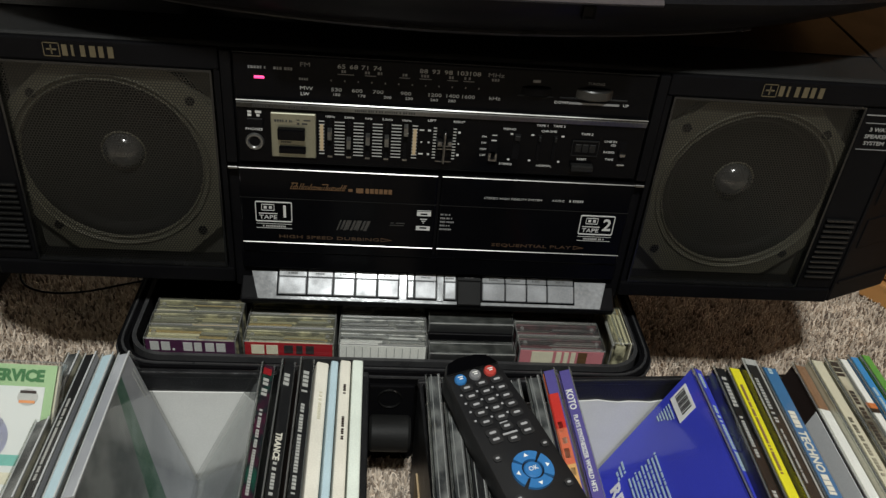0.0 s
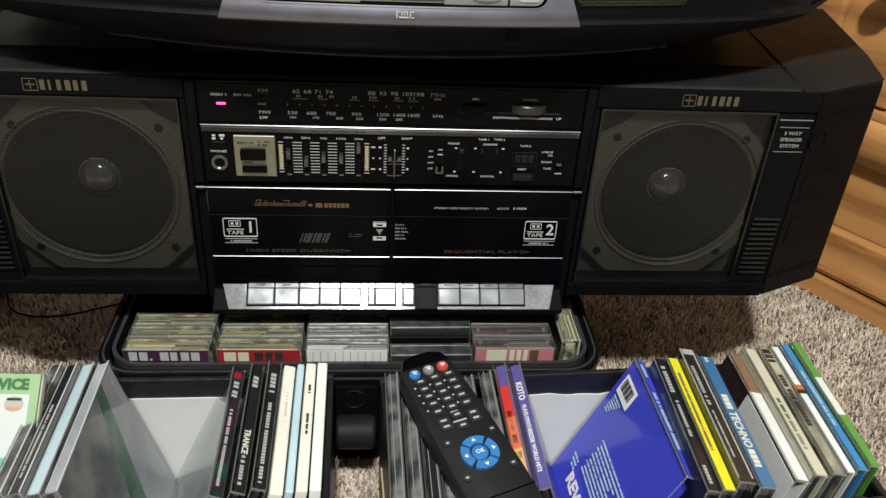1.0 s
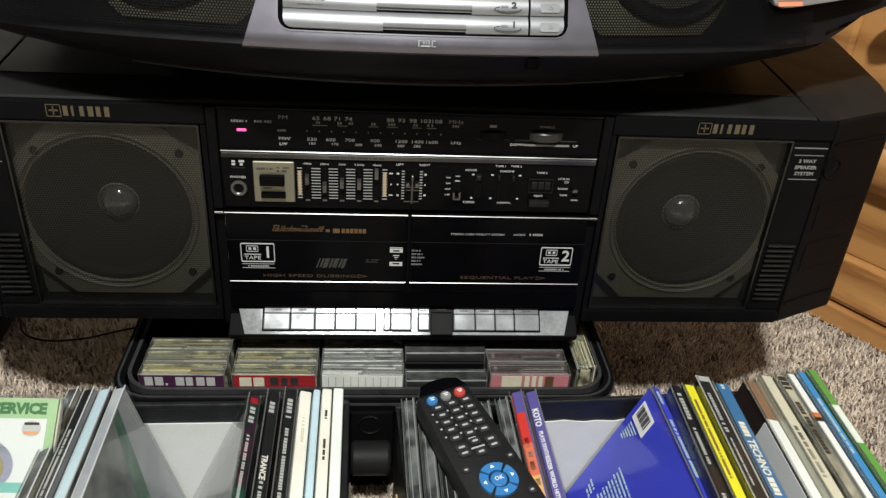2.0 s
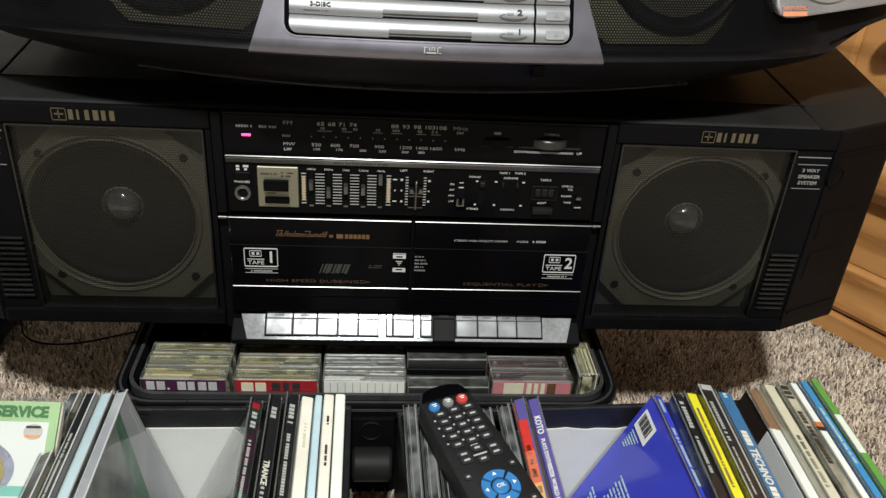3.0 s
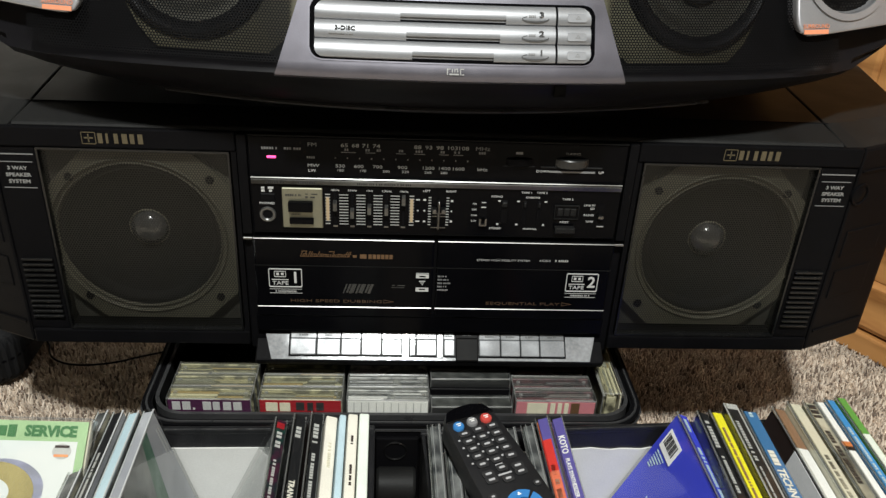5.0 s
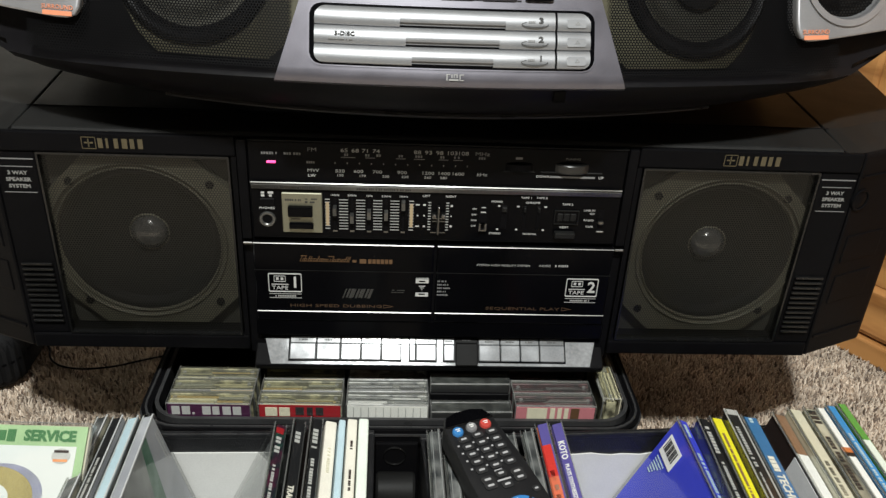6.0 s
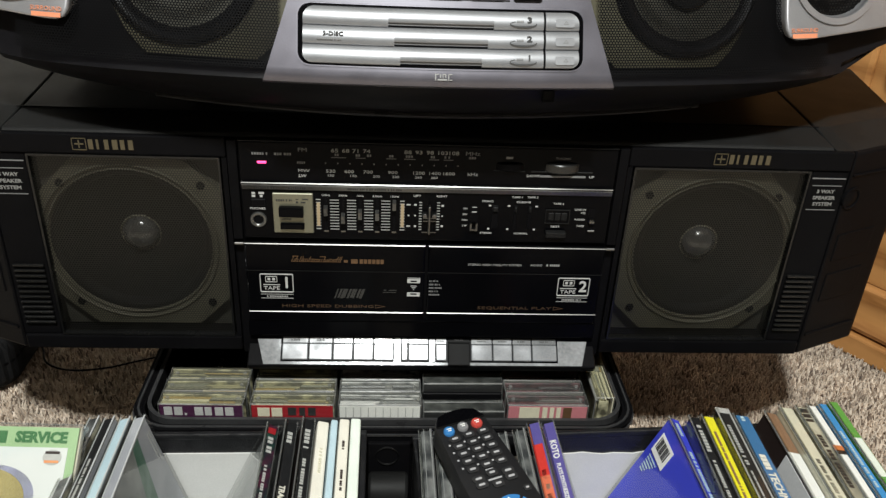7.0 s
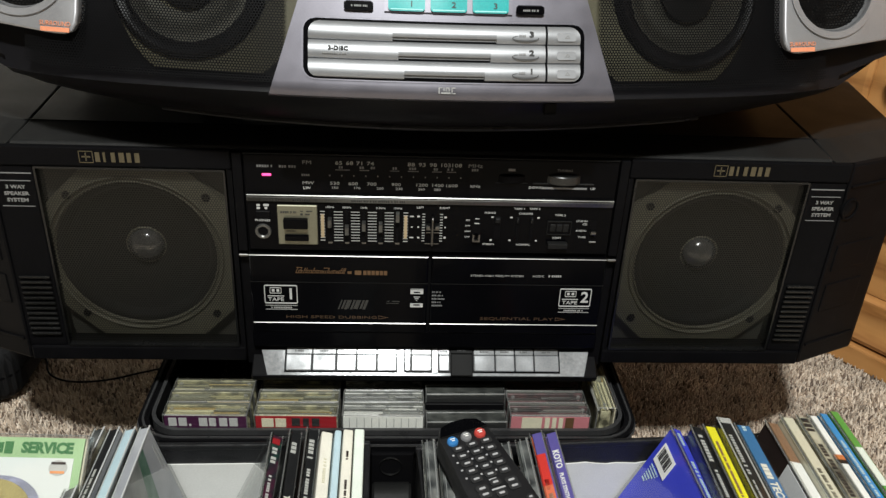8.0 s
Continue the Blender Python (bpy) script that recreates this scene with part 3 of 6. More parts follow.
for body_, x in (("150", -0.0722), ("170", -0.056), ("200", -0.0390), ("230", -0.0250), ("260", -0.0085), ("280", 0.0032)):
    print_on(body_, 0.0025, x, 0.3108, INK_TICK, stretch=1.4)
part("scale_print", bars([(-0.0715, -0.061, -0.0002, 0.0002), (-0.0540, -0.0470, -0.0002, 0.0002), (-0.0320, -0.0250, -0.0002, 0.0002), (-0.0190, -0.0110, -0.0002, 0.0002), (-0.001, 0.006, -0.0002, 0.0002), (0.0095, 0.0165, -0.0002, 0.0002)], front(0, 0.3250, -0.0008)), INK_DIM, panel)
part("scale_print", bars([(-0.076 + i * 0.0087, -0.0752 + i * 0.0087, -0.0005, 0.0005) for i in range(12)], front(0, 0.3205, -0.0008)), INK_DIM, panel)
part("lettering", bars(word_bars(-0.069, -0.066, 0.0018, 4) + word_bars(-0.054, -0.051, 0.0018, 5) + word_bars(-0.046, -0.043, 0.0018, 6) + word_bars(-0.030, -0.026, 0.0018, 8) + word_bars(-0.018, -0.013, 0.0018, 9) + word_bars(0.000, 0.004, 0.0018, 10) + word_bars(0.010, 0.014, 0.0018, 11) + word_bars(0.028, 0.033, 0.0018, 13), front(0, 0.3270, -0.0008)), INK_DIM, panel)
part("lettering", bars(word_bars(-0.128, -0.117, 0.0018, 14) + word_bars(-0.112, -0.098, 0.0018, 15), front(0, 0.3268, -0.0008)), INK_DIM, panel)
part("lettering", bars(word_bars(-0.096, -0.090, 0.0016, 16), front(0, 0.3205, -0.0008)), INK_DIM, panel)
print_on("TUNING", 0.0024, 0.097, 0.3282, INK_DIM)
print_on("DOWN", 0.0026, 0.0765, 0.3140)
print_on("UP", 0.0026, 0.1195, 0.3140)
part("lettering", bars([(0.0815, 0.1150, -0.0007, 0.0007)] + [(0.055, 0.060, 0.0130, 0.0148)], front(0, 0.3140, -0.0008)), INK_DIM, panel)
part("dial_slot", bbox_bm(0.074, 0.120, -0.0012, 0.001, 0.3168, 0.3180, 0.0003, 1), BLACK_TOP, panel)
wheel = lathe([(0.0001, 0.0), (0.0165, 0.0), (0.0172, 0.0008), (0.0172, 0.0062), (0.0165, 0.0070), (0.0001, 0.0070)], 40, "z")
bmesh.ops.translate(wheel, vec=(0.097, 0.0115, 0.3175), verts=wheel.verts[:])
part("tuning_wheel", wheel, WHEEL, panel, "ribbed tuning wheel", smooth=True)
wheel = lathe([(0.0001, 0.0), (0.0165, 0.0), (0.0172, 0.0008), (0.0172, 0.0052), (0.0165, 0.0060), (0.0001, 0.0060)], 40, "z")
bmesh.ops.translate(wheel, vec=(0.058, 0.0135, 0.3180), verts=wheel.verts[:])
part("fine_wheel", wheel, BLACK, panel, smooth=True)
part("dial_slot", bbox_bm(0.046, 0.070, -0.0009, 0.001, 0.3170, 0.3178, 0.0003, 1), BLACK_TOP, panel)

# controls of the middle row
jack = lathe([(0.0036, 0.004), (0.0036, -0.0012), (0.0044, -0.0020), (0.0056, -0.0020), (0.0062, -0.0010), (0.0062, 0.001)], 32)
bmesh.ops.translate(jack, vec=(-0.1262, 0, 0.2742), verts=jack.verts[:])
part("headphone_jack", jack, JACK_METAL, panel, "ringed headphone socket", smooth=True)
hole = lathe([(0.0001, -0.0006), (0.0036, -0.0006)], 20)
bmesh.ops.translate(hole, vec=(-0.1262, 0, 0.2742), verts=hole.verts[:])
part("socket_hole", hole, BLACK, panel)
print_on("PHONES", 0.0024, -0.1262, 0.2832)
part("power_switch", bbox_bm(-0.1310, -0.1200, -0.0015, 0.001, 0.2852, 0.2912, 0.0006, 1), BLACK, panel)
part("lettering", bars([(-0.1300, -0.1275, 0, 0.0014), (-0.1250, -0.1210, 0, 0.0016), (-0.1300, -0.1275, -0.0024, -0.0008), (-0.1242, -0.1222, -0.0024, -0.0008)], front(0, 0.2950, -0.0008)), INK, panel)
plate = part("switch_plate", bbox_bm(-0.1150, -0.0855, -0.0022, 0.001, 0.2640, 0.2965, 0.0005, 1), GOLD_PLATE, panel, "champagne metal plate with two push switches")
part("push_switch", bbox_bm(-0.1105, -0.0925, -0.0062, -0.001, 0.2785, 0.2865, 0.0008), GLOSS, plate)
part("push_switch", bbox_bm(-0.1100, -0.0922, -0.0048, -0.001, 0.2680, 0.2728, 0.0007), GLOSS, plate)
part("lettering", bars(word_bars(-0.1125, -0.101, 0.0015, 20, 0.0) + [(-0.098, -0.096, 0.0008, 0.0013), (-0.0935, -0.089, 0.0007, 0.0014), (-0.098, -0.0962, -0.0021, -0.0008), (-0.0945, -0.091, -0.002, -0.001)] + word_bars(-0.1085, -0.102, 0.0012, 21, -0.0155), front(0, 0.2910, -0.0024)), INK_DARK, plate)
# five-band equaliser
for i, (knob_z, name) in enumerate(((0.2830, "100Hz"), (0.2770, "330Hz"), (0.2805, "1kHz"), (0.2800, "3.3kHz"), (0.2885, "10kHz"))):
    x = -0.0763 + i * 0.01265
    slot = part("slider_slot", bbox_bm(x - 0.0009, x + 0.0009, -0.0008, 0.001, 0.2655, 0.2925), BLACK, panel)
    part("slider_knob", prism([(-0.0012, knob_z - 0.0042), (-0.0052, knob_z - 0.0030), (-0.0058, knob_z), (-0.0052, knob_z + 0.0030), (-0.0012, knob_z + 0.0042)], x - 0.0013, x + 0.0013, "x"), TRIM, panel, "bright slider knob")
    part("slider_stop", bbox_bm(x - 0.0016, x + 0.0016, -0.0012, 0.0, 0.2650, 0.2662), TRIM, panel)
    print_on(name, 0.0020, x, 0.2950)
    if i < 4:
        part("scale_print", bars([(x + 0.0030, x + 0.0097, -0.00026 + 0.0024 * k, 0.00026 + 0.0024 * k) for k in range(11)], front(0, 0.2673, -0.0008)), INK_TICK, panel)
for x in (-0.0818, -0.0196):
    part("scale_bar", bars([(x - 0.0011, x + 0.0011, -0.0095, 0.0095)], front(0, 0.2797, -0.0010)), INK_TAN, panel)
    part("scale_print", bars([(x - 0.0018, x + 0.0018, 0.0024 * k - 0.0003, 0.0024 * k + 0.0003) for k in range(-5, 6)], front(0, 0.2795, -0.0008)), INK_TICK, panel)
part("lettering", bars([(-0.0165, -0.0135, 0.0085, 0.0093), (-0.0155, -0.0143, -0.0005, 0.0005), (-0.0165, -0.0135, -0.0093, -0.0085), (-0.0110, -0.0090, 0.0083, 0.0095), (-0.0106, -0.0094, -0.0005, 0.0006), (-0.0106, -0.0090, -0.0095, -0.0083)], front(0, 0.2798, -0.0008)), INK, panel)
# balance and volume sliders
print_on("LEFT", 0.0022, -0.0088, 0.2960)
print_on("RIGHT", 0.0022, 0.0095, 0.2960)
part("scale_print", bars([(x, x + 0.0022, 0.00225 * k - 0.0003, 0.00225 * k + 0.0003) for k in range(-5, 6) for x in (-0.0072, 0.0062)], front(0, 0.2795, -0.0008)), INK_TICK, panel)
part("lettering", bars([(0.0095, 0.0112, 0.0078, 0.0092), (0.0098, 0.0108, -0.0005, 0.0005), (0.0095, 0.0112, -0.0092, -0.0078)], front(0, 0.2798, -0.0008)), INK, panel)
part("balance_slider", bbox_bm(0.0000, 0.0014, -0.0055, 0.001, 0.2660, 0.2890, 0.0005, 1), TRIM, panel)
for x in (-0.0042, 0.0026):
    part("volume_knob", bbox_bm(x, x + 0.0032, -0.0058, 0.001, 0.2800, 0.2832, 0.0008), TRIM, panel)
part("cross_bar", bars([(-0.0040, 0.0058, 0.0, 0.0006), (-0.0040, 0.0058, -0.0024, -0.0018), (-0.0050, 0.0060, -0.0118, -0.0112)], front(0, 0.2785, -0.0030)), TRIM, panel)
# band, mono, chrome, counter and source switches
for i, z in enumerate((0.2862, 0.2816, 0.2768, 0.2722)):
    print_on(("FM", "SW", "MW", "LW")[i], 0.0020, 0.0275, z)
part("band_switch", bbox_bm(0.0315, 0.0372, -0.0008, 0.0005, 0.2690, 0.2885), BLACK, panel)
part("switch_knob", ring_prism([(0.0315, 0.2690), (0.0372, 0.2690), (0.0372, 0.2750), (0.0315, 0.2750)], [(0.0328, 0.2703), (0.0359, 0.2703), (0.0359, 0.2750), (0.0328, 0.2750)], -0.0032, 0.0, "y"), TRIM, panel)
part("switch_mark", bars([(0.0325, 0.0362, 0.0, 0.0007), (0.0327, 0.0360, 0.0040, 0.0045)], front(0, 0.2836, -0.0012)), INK, panel)
print_on("MONO", 0.0022, 0.0440, 0.2928)
print_on("STEREO", 0.0021, 0.0442, 0.2662)
print_on("TAPE 1", 0.0022, 0.0660, 0.2965)
print_on("TAPE 2", 0.0022, 0.0775, 0.2967)
print_on("CHROME", 0.0021, 0.0710, 0.2925)
print_on("NORMAL", 0.0021, 0.0710, 0.2662)
for x0, x1, zk in ((0.0475, 0.0525, 0.2870), (0.0640, 0.0668, 0.2870), (0.0748, 0.0776, 0.2870)):
    part("slide_switch", bbox_bm(x0, x1, -0.0010, 0.0006, 0.2705, 0.2895, 0.0003, 1), BLACK, panel)
    part("switch_knob", bbox_bm(x0 + 0.0006, x1 - 0.0006, -0.0030, -0.0005, zk - 0.0018, zk + 0.0018, 0.0004, 1), BLACK_TOP, panel)
part("switch_mark", bars([(0.0450, 0.0468, 0.0, 0.0010), (0.0593, 0.0612, 0.0, 0.0010), (0.0800, 0.0820, 0.0, 0.0010), (0.0450, 0.0466, -0.0195, -0.0183), (0.0595, 0.0612, -0.0195, -0.0183), (0.0800, 0.0816, -0.0195, -0.0183)], front(0, 0.2888, -0.0008)), INK, panel)
counter = part("counter_window", bbox_bm(0.0885, 0.1065, -0.0016, 0.0006, 0.2760, 0.2868, 0.0005, 1), GLOSS, panel, "tape counter window")
part("counter_frame", ring_prism([(0.0882, 0.2757), (0.1068, 0.2757), (0.1068, 0.2871), (0.0882, 0.2871)], [(0.0887, 0.2762), (0.1063, 0.2762), (0.1063, 0.2866), (0.0887, 0.2866)], -0.0022, 0.0, "y"), BLACK_TOP, counter)
for i in range(3):
    part("counter_wheel", bbox_bm(0.0905 + i * 0.0050, 0.0948 + i * 0.0050, -0.0020, -0.001, 0.2785, 0.2845, 0.0003, 1), BLACK_TOP, counter)
print_on("TAPE 2", 0.0022, 0.0975, 0.2918)
print_on("RESET", 0.0021, 0.0968, 0.2726)
part("reset_button", bbox_bm(0.0895, 0.1050, -0.0055, 0.0, 0.2650, 0.2696, 0.0008), BLACK_TOP, panel)
for word, z in (("LINE IN", 0.2872), ("CD", 0.2845), ("RADIO", 0.2790), ("TAPE", 0.2735)):
    print_on(word, 0.0021, 0.1190, z, align="RIGHT")
part("source_switch", bbox_bm(0.1215, 0.1262, -0.0008, 0.0005, 0.2685, 0.2880), BLACK, panel)
part("switch_knob", bbox_bm(0.1217, 0.1260, -0.0042, 0.0, 0.2768, 0.2800, 0.0008), TRIM, panel)
part("switch_knob", bbox_bm(0.1217, 0.1275, -0.0020, 0.0, 0.2690, 0.2704, 0.0004, 1), TRIM, panel)

# cassette doors
for s in (-1, 1):
    a, b = sorted((s * 0.0012, s * 0.1385))
    door = part("tape_door", bbox_bm(a, b, -0.0022, 0.004, 0.1850, 0.2550, 0.0012), GLOSS, cu, "glossy black cassette door with a silvery top edge")
    part("door_trim", bbox_bm(a, b, -0.0030, 0.0, 0.2542, 0.2551, 0.0004, 1), TRIM, door)
    part("door_trim", bbox_bm(a, b, -0.0030, 0.0, 0.1938, 0.1946, 0.0004, 1), TRIM, door)
    part("door_line", bbox_bm(a, b, -0.0026, 0.0, 0.2311, 0.2315), BLACK_TOP, door)
    wx0, wx1 = (s * 0.098, s * 0.016) if s < 0 else (0.016, 0.098)
    win = part("tape_window", bbox_bm(wx0, wx1, -0.0023, 0.0, 0.2030, 0.2275), GLOSS, door)
    lx = -0.1155 if s < 0 else 0.1170
    box_o, box_i = rounded(lx - 0.0128, lx + 0.0128, 0.2120, 0.2285, 0.0012), rounded(lx - 0.0122, lx + 0.0122, 0.2126, 0.2279, 0.0008)
    part("label_frame", ring_prism(box_o, box_i, -0.0029, -0.0020, "y"), INK, door)
    part("lettering", text_bm("TAPE", 0.0046, front(lx - 0.0040, 0.2156, -0.0027), stretch=1.2), INK, door)
    part("lettering", text_bm("1" if s < 0 else "2", 0.0138, front(lx + 0.0076, 0.2203, -0.0027), stretch=0.95, heavy=0.00025), INK, door)
    ico = [(-0.0105, 0.0025, 0.0004, 0.0009), (-0.0085, 0.0005, 0.0030, 0.0034), (-0.0085, 0.0005, 0.0078, 0.0082), (-0.0085, -0.0081, 0.0030, 0.0082), (0.0001, 0.0005, 0.0030, 0.0082), (-0.0068, -0.0048, 0.0046, 0.0066), (-0.0032, -0.0012, 0.0046, 0.0066)]
    part("label_sign", bars(ico, front(lx, 0.2182, -0.0027)), INK, door)
    part("lettering", bars([(-0.0125, 0.0125, 0.0011, 0.0014), (-0.0125, 0.0125, -0.0025, -0.0022)] + word_bars(-0.008, 0.008, 0.0013, 30 + s, -0.0008), front(lx, 0.2090, -0.0027)), INK_TICK, door)
    part("lettering", text_bm("HIGH SPEED DUBBING" if s < 0 else "SEQUENTIAL PLAY", 0.0036, front(-0.0765 if s < 0 else 0.0715, 0.1997, -0.0027), stretch=2.0), INK_FAINT, door)
    ax = -0.0395 if s < 0 else 0.1030
    part("dubbing_mark", ring_prism([(ax, 0.1981), (ax + 0.0080, 0.1997), (ax, 0.2013)], [(ax + 0.0005, 0.1985), (ax + 0.0068, 0.1997), (ax + 0.0005, 0.2009)], -0.0027, -0.0022, "y"), INK_FAINT, door)
rnd_ = random.Random(12)
strokes, x = [], -0.1030
while x < -0.0660:
    tall = x in (-0.1030,) or rnd_.random() < 0.28
    strokes.append((x, x + 0.00055, -0.0016, 0.0030 if tall else 0.0008))
    strokes.append((x, x + 0.0013, -0.0016, -0.0012))
    if rnd_.random() < 0.4:
        strokes.append((x, x + 0.0012, 0.0006, 0.0010))
    x += rnd_.choice((0.0011, 0.0013, 0.0016))
script = bars(strokes + [(-0.0860, -0.0835, 0.0002, 0.0006), (-0.1040, -0.0995, 0.0030, 0.0034), (-0.0830, -0.0790, 0.0028, 0.0032)], Matrix.Identity(4))
for v in script.verts:
    v.co.x += 0.45 * v.co.y
bmesh.ops.transform(script, matrix=front(0, 0.2412, -0.0026), verts=script.verts[:])
part("badge", script, INK_BRONZE, cu, "copper script badge")
part("badge", bars([(-0.0635, -0.0605, -0.0010, 0.0010), (-0.0580, -0.0530, -0.0018, 0.0018)] + [(-0.0515 + 0.0032 * i, -0.0490 + 0.0032 * i, -0.0018, 0.0018) for i in range(6)], front(0, 0.2405, -0.0026)), INK_BRONZE, cu)
part("lettering", text_bm("STEREO HIGH FIDELITY SYSTEM", 0.0022, front(0.0530, 0.2392, -0.0026), stretch=1.35), INK_TICK, cu)
part("lettering", text_bm("AC/DC", 0.0022, front(0.0855, 0.2394, -0.0026), stretch=1.35), INK_TICK, cu)
part("lettering", bars(word_bars(0.0935, 0.104, 0.0017, 44), front(0, 0.2396, -0.0026)), INK_TICK, cu)
part("dubbing_mark", bars([(-0.0145, -0.0045, 0.0062, 0.0074), (-0.0145, -0.0120, 0.0046, 0.0062), (-0.0070, -0.0045, 0.0046, 0.0062), (-0.0145, -0.0045, 0.0040, 0.0046), (-0.0145, -0.0045, -0.0082, -0.0070), (-0.0145, -0.0120, -0.0070, -0.0056), (-0.0070, -0.0045, -0.0070, -0.0056), (-0.0145, -0.0045, -0.0054, -0.0048), (-0.0145, -0.0045, 0.0082, 0.0085), (-0.0120, -0.0070, 0.0010, 0.0014), (-0.0110, -0.0080, -0.0006, -0.0002), (-0.0100, -0.0090, -0.0022, -0.0018)], front(0, 0.2183, -0.0030)), INK, cu)
for i in range(5):
    part("lettering", bars(word_bars(0.0025, 0.0095 + 0.0015 * (i % 3), 0.0012, 50 + i), front(0, 0.2240 - i * 0.0031, -0.0028)), INK_DIM, cu)
# grey slanted bars paint a reflection on the glossy tape window
glint = bars([(0.0024 * i, 0.0024 * i + 0.0010 + 0.0006 * (i % 3), -0.0044 + 0.0006 * (i % 2), 0.0040) for i in range(9)] + [(0.036, 0.038, 0.0030, 0.0036), (0.040, 0.046, 0.0030, 0.0036), (0.036, 0.046, 0.0012, 0.0016)], Matrix.Identity(4))
for v in glint.verts:
    v.co.x += 0.35 * v.co.y
bmesh.ops.transform(glint, matrix=front(-0.0700, 0.2118, -0.0028), verts=glint.verts[:])
part("window_glint", glint, INK_GLINT, cu, "painted reflection on the tape window")

# sloping key panel under the doors
part("ledge", bbox_bm(-0.1400, 0.1400, -0.0010, 0.03, 0.1700, 0.1848, 0.001), GLOSS, cu)
kp = [(-0.1370, 0.1700, 0.0105), (0.1385, 0.1700, 0.0105), (0.1315, 0.1488, -0.0105), (-0.1290, 0.1488, -0.0105)]
b_ = bmesh.new()
f_ = [b_.verts.new((x, y, z)) for x, z, y in kp]
k_ = [b_.verts.new((x, y + 0.012, z - 0.003)) for x, z, y in kp]
b_.faces.new(f_), b_.faces.new(k_[::-1])
for i in range(4):
    b_.faces.new((f_[i], k_[i], k_[(i + 1) % 4], f_[(i + 1) % 4]))
bmesh.ops.recalc_face_normals(b_, faces=b_.faces[:])
keys = part("key_panel", b_, ALU, cu, "sloping brushed aluminium panel of tape keys")
slope_dir = Vector((0, -0.0210, -0.0212)).normalized()
face_dir = Vector((0, -0.0212, 0.0210)).normalized()
KM = Matrix(((1, 0, 0, 0), (0, slope_dir.y, face_dir.y, 0.0105), (0, slope_dir.z, face_dir.z, 0.1700), (0, 0, 0, 1)))


def key(x0, x1, material, v0=0.0072, v1=0.0265, name="tape_key", label=""):
    b = bbox_bm(x0 + 0.0004, x1 - 0.0004, v0, v0 + 0.0056, -0.001, 0.0016, 0.0004, 1)
    bmesh.ops.transform(b, matrix=KM, verts=b.verts[:])
    k = part(name, b, KEYTOP if material is KEY else material, keys, label)
    b = bbox_bm(x0 + 0.0004, x1 - 0.0004, v0 + 0.0060, v1, -0.001, 0.0034, 0.0008)
    bmesh.ops.transform(b, matrix=KM, verts=b.verts[:])
    part("key_cap", b, material, k)
    b = bars(word_bars((x0 + x1) / 2 - 0.0035, (x0 + x1) / 2 + 0.0035, 0.0013, int(x0 * 9999)), Matrix.Translation((0, v0 + 0.003, 0.0017)))
    bmesh.ops.transform(b, matrix=KM, verts=b.verts[:])
    part("lettering", b, INK_DARK, k)


b_ = bbox_bm(-0.1155, 0.1115, 0.0064, 0.0276, -0.0005, 0.0004)
bmesh.ops.transform(b_, matrix=KM, verts=b_.verts[:])
part("key_well", b_, GLOSS, keys)
for x0, x1 in ((-0.1145, -0.0930), (-0.0930, -0.0735), (-0.0735, -0.0570), (-0.0570, -0.0405), (-0.0405, -0.0240), (0.0100, 0.0195), (0.0390, 0.0570), (0.0570, 0.0735), (0.0735, 0.0895), (0.0895, 0.1105)):
    key(x0, x1, KEY)
key(-0.0125, 0.0045, KEY)
key(-0.0180, -0.0125, ALU, name="dubbing_key")
key(0.0198, 0.0388, mat("dark_grey_key_plastic", (0.008, 0.008, 0.008), 0.48, spec=0.05), 0.0060, 0.0305, "record_key", "pressed black record key")
for x0, x1 in ((-0.0240, -0.0182), (0.0047, 0.0098)):
    b_ = bbox_bm(x0, x1, 0.0052, 0.0280, 0.0, 0.0014, 0.0003, 1)
    bmesh.ops.transform(b_, matrix=KM, verts=b_.verts[:])
    part("divider", b_, ALU, keys)
part("lettering", bars(word_bars(-0.09, -0.045, 0.0012, 61) + word_bars(-0.02, 0.015, 0.0012, 62) + word_bars(0.04, 0.1, 0.0012, 63), KM @ Matrix.Translation((0, 0.0042, 0.0002))), INK_DIM, keys)
part("chin", prism([(-0.0104, 0.1484), (-0.0110, 0.1470), (-0.0080, 0.1415), (0.015, 0.1330), (0.16, 0.1300), (0.16, 0.1550), (0.012, 0.1550), (0.006, 0.1600)], -0.1420, 0.1430, "x", 0.001, 1), BLACK, low)


# ---- the upper stereo, a curved silver and black disc boombox ----
JM = pose(0.0, 0.05, 0.346, 0, 0, 1.2)
top = thing("disc_boombox", "curved black and silver disc boombox standing on the larger stereo", "boombox", JM, built_in_place=False)
SL, CL = math.sin(radians(27)), math.cos(radians(27))


def bow(x, k=0.45):
    return k * x * x


def on_face(x, d, v):
    """A point of the bowed, backward leaning front: across, proud of it (minus) and up along it."""
    return Vector((x, bow(x) - 0.104 + v * SL + d * CL, 0.0555 + v * CL - d * SL * 0.0))


def face_map(b):
    for v in b.verts:
        v.co = on_face(v.co.x, v.co.y, v.co.z)
    return b


